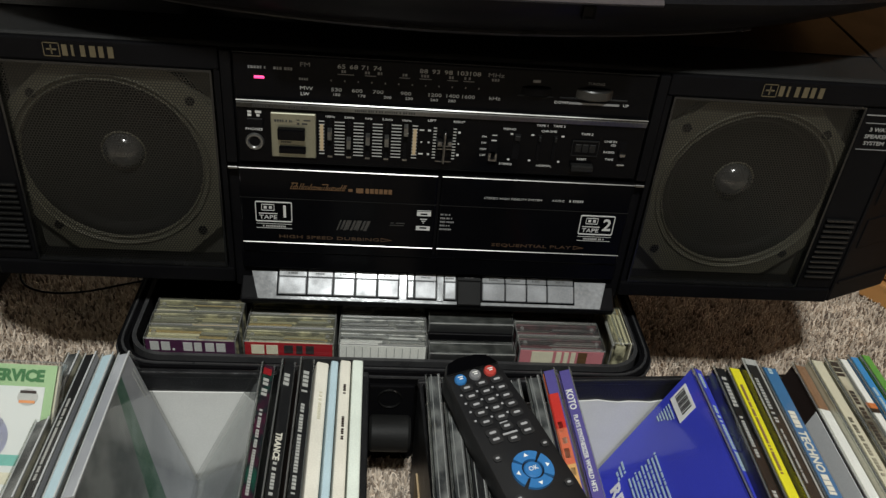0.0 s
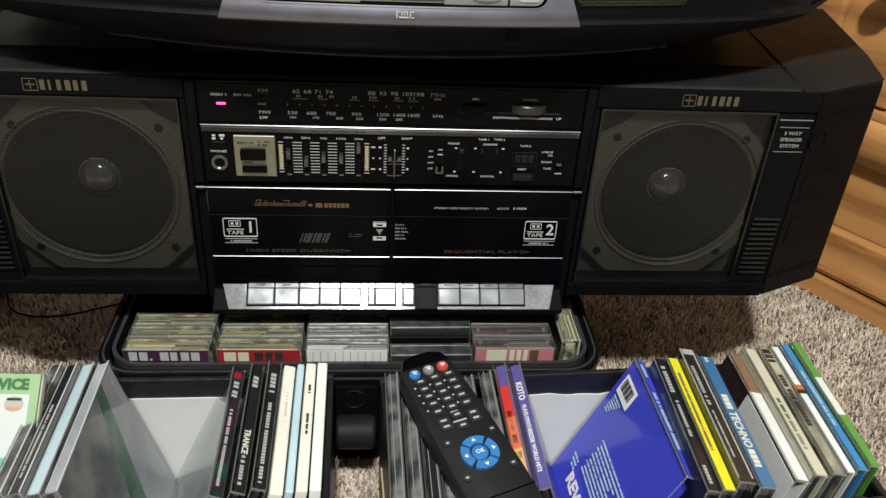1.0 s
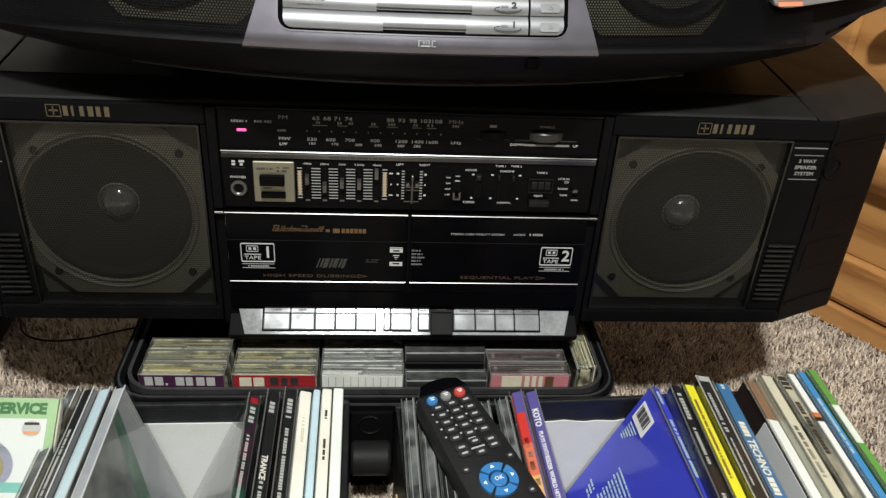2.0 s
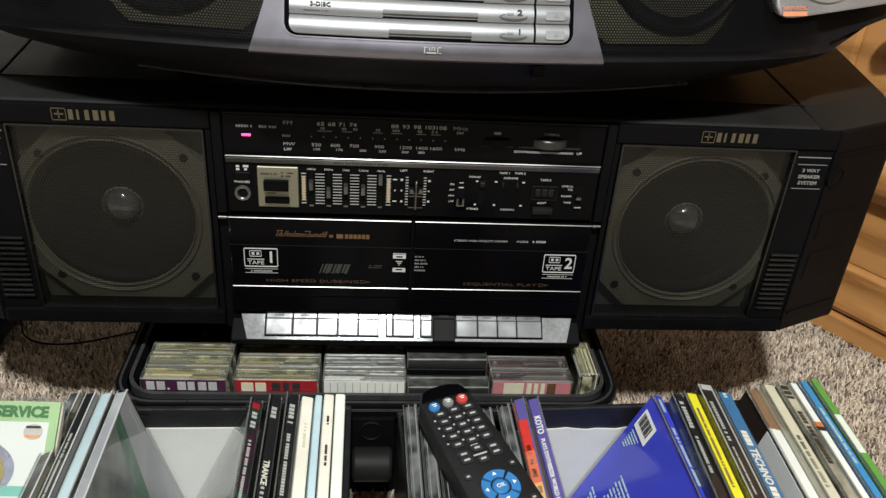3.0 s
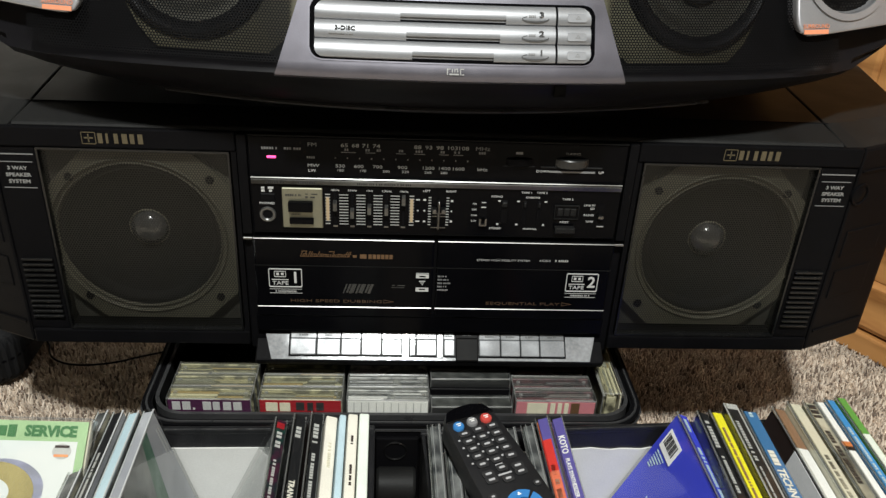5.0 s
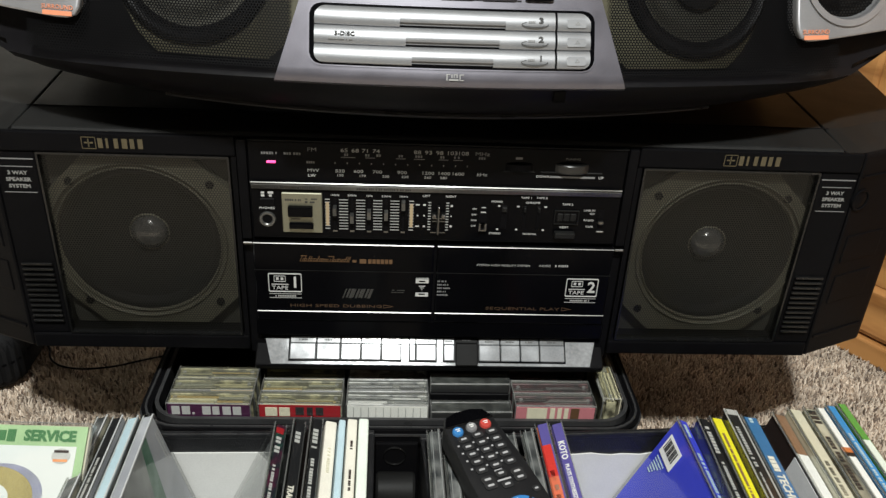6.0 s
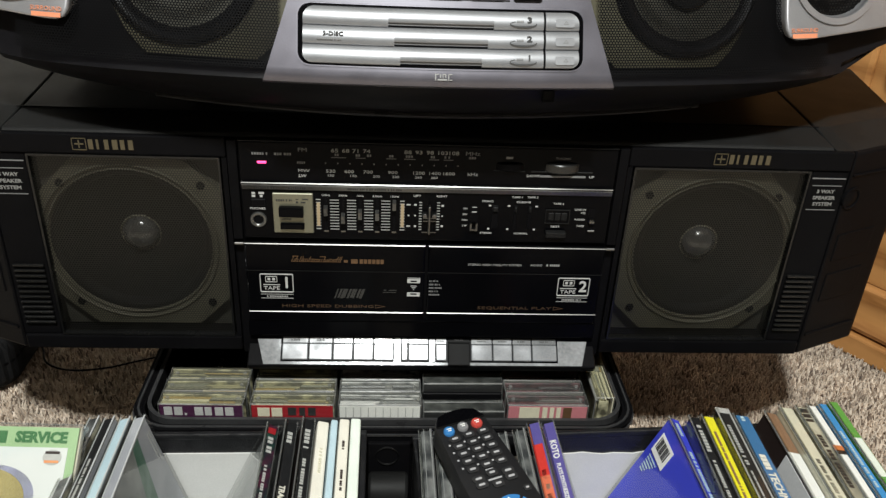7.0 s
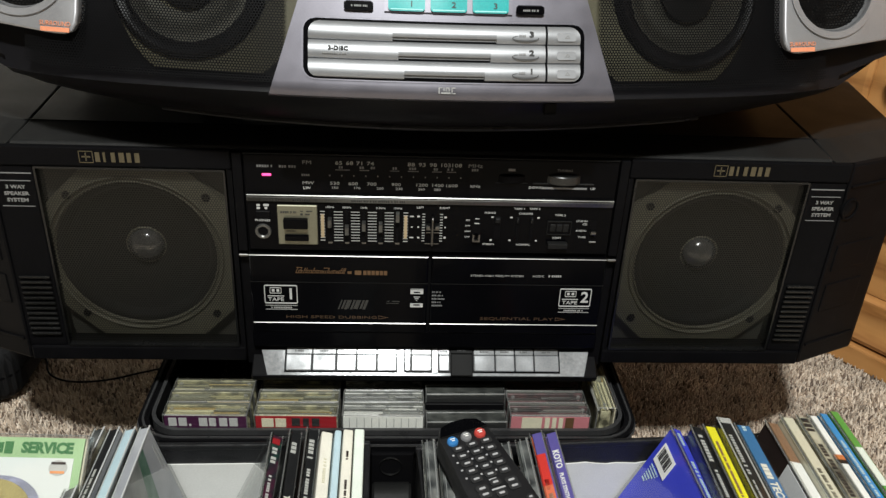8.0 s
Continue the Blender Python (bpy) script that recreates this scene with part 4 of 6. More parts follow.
def bar(x0, x1, profile, n=10, slant=0.0, cut=None):
    """A moulding along the bowed front. profile: (proud, up) pairs; slant narrows it upwards; cut(v) gives how far its two ends draw in."""
    b = bmesh.new()
    rings = []
    for i in range(n + 1):
        f = i / n
        ring = []
        for d, v in profile:
            la, lb = cut(v) if cut else (0.0, 0.0)
            xa, xb = x0 + slant * v + la, x1 - slant * v - lb
            ring.append(b.verts.new(on_face(xa + (xb - xa) * f, d, v)))
        rings.append(ring)
    for lo, hi in zip(rings, rings[1:]):
        for i in range(len(profile)):
            j = (i + 1) % len(profile)
            b.faces.new((lo[i], lo[j], hi[j], hi[i]))
    b.faces.new(rings[0]), b.faces.new(rings[-1])
    bmesh.ops.recalc_face_normals(b, faces=b.faces[:])
    return b


def slab(v0, v1, proud, back=0.004, r=0.0012):
    return [(back, v0), (-proud + r, v0), (-proud, v0 + r), (-proud, v1 - r), (-proud + r, v1), (back, v1)]


def shell():
    # cross-section from the back of the base round the bulging front to the back of the top
    sec = [(0.10, 0.006), (-0.028, 0.006), (-0.046, 0.009), (-0.062, 0.014), (-0.076, 0.021), (-0.078, 0.0225), (-0.083, 0.0255), (-0.0925, 0.0345), (-0.0985, 0.043), (-0.1010, 0.0500), (-0.0985, 0.0535), (-0.0880, 0.0570), (-0.0500, 0.130), (-0.035, 0.150), (0.0, 0.165), (0.06, 0.165), (0.10, 0.150)]
    b = bmesh.new()
    rings = []
    n = 56
    for i in range(n + 1):
        a = -math.pi / 2 + math.pi * i / n
        x = 0.385 * math.sin(a)
        k = max((1 - max(0.0, (abs(x) - 0.285) / 0.1005)) ** 1.3, 0.02)
        k_top = max((1 - max(0.0, (abs(x) - 0.30) / 0.0852) ** 2.6) ** 0.5, 0.02)
        ring = []
        for y, z in sec:
            yy = bow(x, 0.45 + 0.70 * min(1.0, max(0.0, (0.048 - z) / 0.036))) + y
            zz = 0.085 + (z - 0.085) * (k if z < 0.085 else k_top)
            if z < 0.0536:
                yy += 1.4 * max(0.0, abs(x) - 0.2) ** 2
            ring.append(b.verts.new((x, min(yy, 0.105 + 0.06 * k_top), zz)))
        rings.append(ring)
    for lo, hi in zip(rings, rings[1:]):
        for i in range(len(sec)):
            j = (i + 1) % len(sec)
            b.faces.new((lo[i], lo[j], hi[j], hi[i]))
    b.faces.new(rings[0]), b.faces.new(rings[-1])
    bmesh.ops.recalc_face_normals(b, faces=b.faces[:])
    return b


JBLACK = mat("satin_black_body_plastic", (0.0058, 0.0055, 0.0064), 0.34, var=0.2, bump=0.06, spec=0.10)
part("body", shell(), JBLACK, top, smooth=True)


def highlight_lip():
    """A thin glossy lip added along the foot of the bulging front to draw its highlight line."""
    b = bmesh.new()
    rings = []
    for i in range(41):
        x = -0.19 + 0.0095 * i
        y = bow(x, 0.45 + 0.70 * 0.68) - 0.0815 + 1.4 * max(0.0, abs(x) - 0.2) ** 2
        rings.append([b.verts.new((x, y + dy, 0.0235 + dz)) for dy, dz in ((0.004, 0.0020), (-0.0012, 0.0016), (-0.0026, 0.0), (-0.0016, -0.0014), (0.004, -0.0020))])
    for lo, hi in zip(rings, rings[1:]):
        for k in range(5):
            b.faces.new((lo[k], lo[(k + 1) % 5], hi[(k + 1) % 5], hi[k]))
    b.faces.new(rings[0]), b.faces.new(rings[-1])
    bmesh.ops.recalc_face_normals(b, faces=b.faces[:])
    return b


part("highlight_lip", highlight_lip(), mat("lip_highlight_plastic", (0.018, 0.017, 0.018), 0.30, var=0.2, spec=0.25), top, "thin glossy lip added for the highlight line under the front", smooth=True)
for s in (-1, 1):
    for y in (-0.01, 0.06):
        ft = lathe([(0.0001, 0.0), (0.009, 0.0), (0.010, 0.002), (0.010, 0.007), (0.0001, 0.007)], 20, "z")
        bmesh.ops.translate(ft, vec=(s * 0.17, y + 0.03, 0.0), verts=ft.verts[:])
        part("rubber_foot", ft, BLACK, top)
JOLIVE = mat("olive_speaker_baffle", (0.046, 0.041, 0.019), 0.7, var=0.25, scale=25)
JCONE = mat("dull_olive_cone_paper", (0.030, 0.028, 0.018), 0.7, var=0.25)
JMESH = mat("black_perforated_grille_metal", (0.0035, 0.0035, 0.0038), 0.42, 0.1, spec=0.06)
for s in (-1, 1):
    disc = [(s * 0.150 + 0.063 * math.cos(2 * math.pi * i / 64), max(0.0040, 0.0625 + 0.070 * math.sin(2 * math.pi * i / 64))) for i in range(64)]
    base = part("speaker", face_map(prism(disc, 0.012, 0.020, "y")), JOLIVE, top)
    ring = lathe([(0.0400, 0.0), (0.0420, -0.005), (0.0465, -0.007), (0.0500, -0.004), (0.0520, 0.001)], 56)
    for v in ring.verts:
        v.co = on_face(s * 0.164 + v.co.x, 0.011 + v.co.y, 0.0625 + v.co.z)
    part("surround", ring, JBLACK, base, smooth=True)
    cn = lathe([(0.0405, -0.001), (0.030, 0.003), (0.0190, 0.006)], 48)
    for v in cn.verts:
        v.co = on_face(s * 0.164 + v.co.x, 0.010 + v.co.y * 0.6, 0.0625 + v.co.z)
    part("cone", cn, JCONE, base, smooth=True)
    cn = lathe([(0.0195, 0.004), (0.0185, -0.003), (0.012, -0.006), (0.0002, -0.007)], 40)
    for v in cn.verts:
        v.co = on_face(s * 0.164 + v.co.x, 0.010 + v.co.y * 0.6, 0.0625 + v.co.z)
    part("dust_cap", cn, CONE, base, smooth=True)
    a, b = sorted((s * 0.100, s * 0.268))
    v_, f_ = perforated(a, b, 0.0015, 0.100, 0.00195, 0.00145, lambda x, z: tuple(on_face(x, 0.0015, z)))
    f_ = [f for f in f_ if v_[f[0]][2] - 0.0555 > max(0.0, abs(v_[f[0]][0]) - 0.245) * 0.2]
    sheet_part("grille", v_, f_, JMESH, top, "black perforated metal grille")
    # silver pod with a small round driver
    hx, hv = s * 0.270, 0.0706
    outer, inner = [], []
    for i in range(64):
        t = 2 * math.pi * i / 64
        c, q = math.cos(t), math.sin(t)
        lim = []
        for ex, ev in ((1, 0), (-1, 0), (0, 1), (s * 0.10, -0.995)):
            reach = {(1, 0): 0.352 - abs(hx) if s > 0 else abs(hx) - 0.2310, (-1, 0): abs(hx) - 0.2310 if s > 0 else 0.352 - abs(hx), (0, 1): 0.045}.get((ex, ev), 0.0424)
            proj = c * ex + q * ev
            if proj > 1e-6:
                lim.append(reach / proj)
        r = sum(q_ ** -8 for q_ in lim) ** (-1 / 8)
        r = min(r, 0.0680 if c * s > 0 else 0.0585)
        outer.append((hx + r * c, hv + r * q))
        inner.append((hx + 0.0315 * c, hv + 0.0315 * q))
    pb = bmesh.new()
    loops = [[pb.verts.new((hx + (x - hx) * f, d, hv + (v - hv) * f)) for x, v in outer] for f, d in ((1.035, 0.010), (1.035, -0.0030), (1.028, -0.0046), (1.014, -0.0058), (0.995, -0.0064), (0.975, -0.0066))]
    loops += [[pb.verts.new((x, d, v)) for x, v in inner] for d in (-0.0066, 0.010)]
    for lo, hi in zip(loops, loops[1:]):
        for i in range(64):
            pb.faces.new((lo[i], lo[(i + 1) % 64], hi[(i + 1) % 64], hi[i]))
    bmesh.ops.recalc_face_normals(pb, faces=pb.faces[:])
    pod = part("pod", face_map(pb), JPOD, top, "silver-grey speaker pod", smooth=True)
    lip = face_map(ring_prism([(hx + (x - hx) * 1.14, hv + (v - hv) * 1.14) for x, v in inner], inner, -0.0085, -0.004, "y"))
    part("pod_lip", lip, JPOD, pod, smooth=True)
    back = lathe([(0.0002, 0.004), (0.020, 0.007), (0.0320, 0.0)], 40)
    for v in back.verts:
        v.co = on_face(hx + v.co.x, v.co.y, hv + v.co.z)
    part("small_driver", back, CONE, pod, smooth=True)
    v_, f_ = [], []
    vv, ff = perforated(hx - 0.031, hx + 0.031, hv - 0.031, hv + 0.031, 0.0025, 0.0019, lambda x, z: (x, z))
    for q in ff:
        if all(math.hypot(vv[i][0] - hx, vv[i][1] - hv) < 0.0312 for i in q):
            f_.append(q)
    sheet_part("pod_grille", [tuple(on_face(x, -0.0015, v)) for x, v in vv], f_, JMESH, pod)
    tx = s * 0.2445
    part("surround_print", face_map(bars([(-0.0095, 0.0095, -0.0014, 0.0014)], front(tx, 0.0276, -0.0073))), ORANGE, pod)
    part("lettering", face_map(text_bm("SURROUND", 0.0040, front(tx, 0.0312, -0.0073), stretch=0.95)), ORANGE, pod)

jp = part("front_panel", bar(-0.1085, 0.1085, [(0.020, -0.0075), (0.0060, -0.0075), (0.0005, -0.0066), (-0.0034, -0.0046), (-0.0056, -0.0018), (-0.0066, 0.0016), (-0.0068, 0.0050), (-0.0068, 0.100), (0.020, 0.100)], 18, 0.30), JSILVER, top, "purple-grey metallic front panel", smooth=True)
sock = part("socket_frame", ring_prism([(0.0660, 0.0395), (0.0735, 0.0395), (0.0735, 0.0470), (0.0660, 0.0470)], [(0.0668, 0.0403), (0.0727, 0.0403), (0.0727, 0.0462), (0.0668, 0.0462)], -0.0992, -0.090, "y"), GLOSS, top, "small square socket under the front panel")
part("socket", bbox_bm(0.0668, 0.0727, -0.0980, -0.090, 0.0403, 0.0462), GLOSS, sock)


def corner(v, lo, hi, r):
    """How far a rounded corner of radius r draws in at height v between lo and hi."""
    e = min(v - lo, hi - v)
    return r - math.sqrt(max(0.0, r * r - (r - max(0.0, e)) ** 2)) if e < r else 0.0


def rounded_slab(v0, v1, proud, back, r):
    steps = [v0 + (v1 - v0) * f for f in (0.0, 0.02, 0.05, 0.10, 0.18, 0.82, 0.90, 0.95, 0.98, 1.0)]
    return [(back, v0)] + [(-proud, v) for v in steps] + [(back, v1)], lambda v: (corner(v, v0, v1, r),) * 2


prof, cut = rounded_slab(0.0066, 0.0455, 0.0074, 0.002, 0.0085)
rim_ = part("recess_rim", bar(-0.0896, 0.0896, prof, 16, cut=cut), JSILVER, jp, "silver lip round the disc trays")
prof, cut = rounded_slab(0.0078, 0.0449, 0.0078, 0.002, 0.0075)
part("tray_recess", bar(-0.0884, 0.0884, prof, 16, cut=cut), GLOSS, rim_)
TRAY0, PITCH, TALL = 0.0090, 0.0116, 0.0112
for i in range(3):
    v0 = TRAY0 + i * PITCH
    ends_cut = lambda v: (corner(v, TRAY0, TRAY0 + 2 * PITCH + TALL, 0.0062), 0.0)
    right_cut = lambda v: (0.0, corner(v, TRAY0, TRAY0 + 2 * PITCH + TALL, 0.0062))
    full = [(0.0, v0), (-0.0088, v0), (-0.0098, v0 + 0.0007), (-0.0107, v0 + 0.0024), (-0.0112, v0 + 0.0046), (-0.0112, v0 + 0.0070), (-0.0104, v0 + 0.0093), (-0.0093, v0 + 0.0106), (-0.0082, v0 + TALL), (0.0, v0 + TALL)]
    notch = [(0.0, v0 + 0.0007), (-0.0078, v0 + 0.0008), (-0.0084, v0 + 0.0012), (-0.0088, v0 + 0.0030), (-0.0105, v0 + 0.0033), (-0.0112, v0 + 0.0046), (-0.0112, v0 + 0.0070), (-0.0104, v0 + 0.0093), (-0.0093, v0 + 0.0106), (-0.0082, v0 + TALL), (0.0, v0 + TALL)]
    sx = -0.0010
    wd = 0.0250 + 0.0037 * i
    tr = part("disc_tray", bar(-0.0852, sx - wd, full, 8, cut=ends_cut), JTRAY, jp, "bright silver disc tray front", smooth=True)
    part("tray_middle", bar(sx - wd, sx + wd, notch, 8), JTRAY, tr, smooth=True)
    part("tray_end", bar(sx + wd, 0.0626, full, 5), JTRAY, tr, smooth=True)
    eb = part("eject_button", bar(0.0640, 0.0852, full, 5, cut=right_cut), JTRAY, jp, smooth=True)
    pad = face_map(prism(rounded(0.0700, 0.0822, v0 + 0.0030, v0 + 0.0080, 0.0012), -0.0117, -0.0100, "y"))
    part("eject_pad", pad, JTRAY, eb)
    part("eject_sign", face_map(ring_prism([(0.0750, v0 + 0.0048), (0.0784, v0 + 0.0048), (0.0767, v0 + 0.0070)], [(0.0756, v0 + 0.0052), (0.0778, v0 + 0.0052), (0.0767, v0 + 0.0065)], -0.01185, -0.011, "y")), INK_DIM, eb)
    part("lettering", face_map(text_bm(str(i + 1), 0.0048, front(0.0536, v0 + 0.0070, -0.0118), stretch=1.45, heavy=0.00012)), INK_DARK, tr)
    arc = [radians(128 + 6.4 * k) for k in range(39)]
    band = [(0.0497 + 0.0085 * math.cos(t), v0 + 0.0044 + 0.0020 * math.sin(t)) for t in arc] + [(0.0497 + 0.0081 * math.cos(t), v0 + 0.0046 + 0.0015 * math.sin(t)) for t in reversed(arc)]
    part("disc_sign", face_map(prism(band, -0.01165, -0.0105, "y")), INK_DARK, tr)
    part("lettering", face_map(bars(word_bars(-0.0022, 0.0022, 0.0011, 300 + i), front(0.0478, v0 + 0.0062, -0.0118))), INK_DIM, tr)
part("lettering", face_map(text_bm("3-DISC", 0.0031, front(-0.0668, TRAY0 + PITCH + 0.0072, -0.0120), stretch=1.35, heavy=0.00012)), INK_DARK, jp)
part("lettering", face_map(bars(word_bars(-0.0765, -0.0620, 0.0012, 311), front(0, TRAY0 + PITCH + 0.0042, -0.0120))), INK_DIM, jp)
part("badge", face_map(bars([(-0.0055, -0.0031, 0.0014, 0.0020), (-0.0055, -0.0048, -0.0020, 0.0014), (-0.0024, -0.0018, -0.0004, 0.0020), (-0.0009, 0.0014, 0.0014, 0.0020), (0.0008, 0.0014, -0.0004, 0.0014), (-0.0009, -0.0003, -0.0004, 0.0014), (0.0026, 0.0052, 0.0014, 0.0020), (0.0026, 0.0032, -0.0020, 0.0014), (-0.0040, 0.0020, -0.0020, -0.0010), (0.0036, 0.0052, -0.0020, -0.0014)], front(0.0010, 0.0022, -0.0069))), TRIM, jp, "small raised silvery disc badge")
part("button_frame", bar(-0.0385, 0.0415, slab(0.0498, 0.0660, 0.0085, 0.0, 0.001), 8), JSILVER, jp)
for i in range(3):
    x = -0.0362 + i * 0.0262
    prof, cut = rounded_slab(0.0515, 0.0640, 0.0100, 0.0, 0.0022)
    cb = part("disc_button", bar(x, x + 0.0228, prof, 4, cut=cut), CYAN, jp, "translucent cyan disc button")
    # paler bar paints the light gathered inside the translucent button
    part("inner_light_strip", bar(x + 0.0014, x + 0.0214, slab(0.0521, 0.0530, 0.0104, 0.0, 0.0003), 3), CYAN_LIT, cb)
    part("lettering", face_map(text_bm(str(i + 1), 0.0050, front(x + 0.0145, 0.0560, -0.0104), stretch=1.3)), INK_DARK, cb)
for x in (-0.0640, 0.0432):
    prof, cut = rounded_slab(0.0512, 0.0566, 0.0098, 0.0, 0.0026)
    sb = part("small_button", bar(x, x + 0.0192, prof, 4, cut=cut), GLOSS, jp, "small glossy black button")
    part("lettering", face_map(bars(word_bars(x + 0.0050, x + 0.0150, 0.0012, int(900 + x * 1000)), front(0, 0.0538, -0.0101))), INK_DIM, sb)


# ---- the cassette case under the big stereo ----
# rim ridges are a lighter black than the case walls
RIDGE = mat("lighter_black_plastic_edge", (0.030, 0.030, 0.031), 0.3, var=0.4, scale=50, spec=0.4)


def tub(owner, x0, x1, y0, y1, z1, r, wall, material):
    part("floor_panel", prism(rounded(x0 + 0.012, x1 - 0.012, y0 + 0.012, y1 - 0.012, r), 0.0, 0.004), material, owner)
    sides = ring_prism(rounded(x0, x1, y0, y1, r), rounded(x0 + wall, x1 - wall, y0 + wall, y1 - wall, r - wall * 0.7), 0.004, z1)
    for v in sides.verts:
        if v.co.z < 0.01:
            v.co.x += 0.012 if v.co.x < (x0 + x1) / 2 else -0.012
            v.co.y += 0.012 if v.co.y < (y0 + y1) / 2 else -0.012
    part("side_wall", sides, material, owner)
    part("rim", ring_prism(rounded(x0 - 0.004, x1 + 0.004, y0 - 0.004, y1 + 0.004, r + 0.003), rounded(x0 + 0.002, x1 - 0.002, y0 + 0.002, y1 - 0.002, r - 0.001), z1 - 0.012, z1 + 0.001), material, owner)
    part("inner_rim", ring_prism(rounded(x0 + 0.006, x1 - 0.006, y0 + 0.006, y1 - 0.006, r - 0.003), rounded(x0 + 0.009, x1 - 0.009, y0 + 0.009, y1 - 0.009, r - 0.005), z1 - 0.010, z1 + 0.0035), RIDGE, owner)
    part("rim_ridge", ring_prism(rounded(x0 - 0.0052, x1 + 0.0052, y0 - 0.0052, y1 + 0.0052, r + 0.004), rounded(x0 - 0.0038, x1 + 0.0038, y0 - 0.0038, y1 + 0.0038, r + 0.003), z1 - 0.004, z1 - 0.0022), RIDGE, owner)
    part("rim_ridge", ring_prism(rounded(x0 - 0.0012, x1 + 0.0012, y0 - 0.0012, y1 + 0.0012, r + 0.001), rounded(x0 + 0.0004, x1 - 0.0004, y0 + 0.0004, y1 - 0.0004, r), z1, z1 + 0.0022), RIDGE, owner)


# made-up low form that fills an unidentified black patch by the stereo
LUMP_BLACK = mat("matt_black_lump", (0.006, 0.006, 0.0065), 0.7, var=0.4, scale=60, bump=0.5, bump_scale=900, spec=0.2)
lump = thing("black_lump", "low black shape of invented form on the carpet beside the stereo", "pouch", pose(-0.49, 0.20, 0.0))
bb = prism(rounded(-0.58, -0.408, 0.125, 0.29, 0.03), 0.004, 0.066, "z", 0.016, 3)
for v in bb.verts:
    v.co.z += 0.006 * math.sin(31 * v.co.x) * math.cos(27 * v.co.y) * (v.co.z > 0.03)
part("body", bb, LUMP_BLACK, lump, smooth=True)
part("lump_band", ring_prism(rounded(-0.5815, -0.4065, 0.1235, 0.2915, 0.031), rounded(-0.578, -0.410, 0.127, 0.288, 0.029), 0.036, 0.0385), BLACK, lump)


cc = thing("cassette_case", "open black plastic cassette carrying case full of tapes", "case", pose(-0.03, 0.12, 0.0, 0, 0, 0))
tub(cc, -0.2300, 0.1740, -0.0440, 0.300, 0.1110, 0.030, 0.004, BLACK)
part("rear_lid", bbox_bm(-0.2140, 0.1580, 0.075, 0.290, 0.1155, 0.1295, 0.001), BLACK, cc)
for x in (-0.10, -0.07):
    part("latch", bbox_bm(x, x + 0.012, -0.0505, -0.0465, 0.104, 0.1125, 0.001), BLACK, cc)


def art(name, a, b, scale=30.0, rough=0.35, third=None):
    """Printed paper whose blotches run between colours."""
    m = bpy.data.materials.new(name)
    m.use_nodes = True
    nt = m.node_tree
    p = nt.nodes["Principled BSDF"]
    co, nz, rp = (nt.nodes.new(k) for k in ("ShaderNodeTexCoord", "ShaderNodeTexNoise", "ShaderNodeValToRGB"))
    nz.inputs["Scale"].default_value, nz.inputs["Detail"].default_value = scale, 4
    nt.links.new(co.outputs["Object"], nz.inputs["Vector"])
    nt.links.new(nz.outputs["Fac"], rp.inputs[0])
    rp.color_ramp.elements[0].position, rp.color_ramp.elements[1].position = 0.38, 0.62
    rp.color_ramp.elements[0].color, rp.color_ramp.elements[1].color = (*a, 1), (*b, 1)
    if third:
        e = rp.color_ramp.elements.new(0.5)
        e.color = (*third, 1)
    nt.links.new(rp.outputs[0], p.inputs["Base Color"])
    p.inputs["Roughness"].default_value = rough
    return m


PURPLE = mat("purple_card", (0.05, 0.010, 0.040), 0.5)
RED = mat("red_card", (0.30, 0.012, 0.018), 0.5)
SILVERC = mat("grey_card", (0.20, 0.20, 0.18), 0.6)
CREAMC = mat("cream_card", (0.62, 0.58, 0.44), 0.6)
WHITEC = mat("white_card", (0.70, 0.70, 0.66), 0.6)
PINK = mat("dusty_pink_card", (0.48, 0.17, 0.19), 0.55)
TAPE_GREY = art("clear_grey_tape_shell", (0.05, 0.05, 0.05), (0.42, 0.42, 0.38), 130)
TAPE_CREAM = art("yellowed_tape_shell", (0.07, 0.065, 0.045), (0.46, 0.43, 0.28), 110)
TAPE_DARK = art("dark_tape_shell", (0.02, 0.02, 0.02), (0.12, 0.12, 0.115), 90)
TAPE_RED = art("red_tape_shell", (0.012, 0.009, 0.009), (0.10, 0.035, 0.038), 130)


GREYBOX = art("scuffed_dark_grey_box", (0.025, 0.026, 0.025), (0.085, 0.088, 0.082), 70)


HAZE_CREAM = hazy_mat("cream_tinted_box_plastic", (0.92, 0.90, 0.78), (0.66, 0.62, 0.44), 0.45)
HAZE_GREY = hazy_mat("grey_tinted_box_plastic", (0.85, 0.86, 0.85), (0.45, 0.46, 0.44), 0.40)
LID_HAZE = {
    TAPE_CREAM.name: hazy_mat("yellowed_lid_plastic", (0.95, 0.95, 0.90), (0.62, 0.60, 0.48), 0.07),
    TAPE_GREY.name: hazy_mat("milky_lid_plastic", (0.95, 0.95, 0.95), (0.66, 0.67, 0.64), 0.07),
    TAPE_RED.name: hazy_mat("scratched_lid_plastic", (0.95, 0.94, 0.94), (0.50, 0.47, 0.46), 0.04),
}
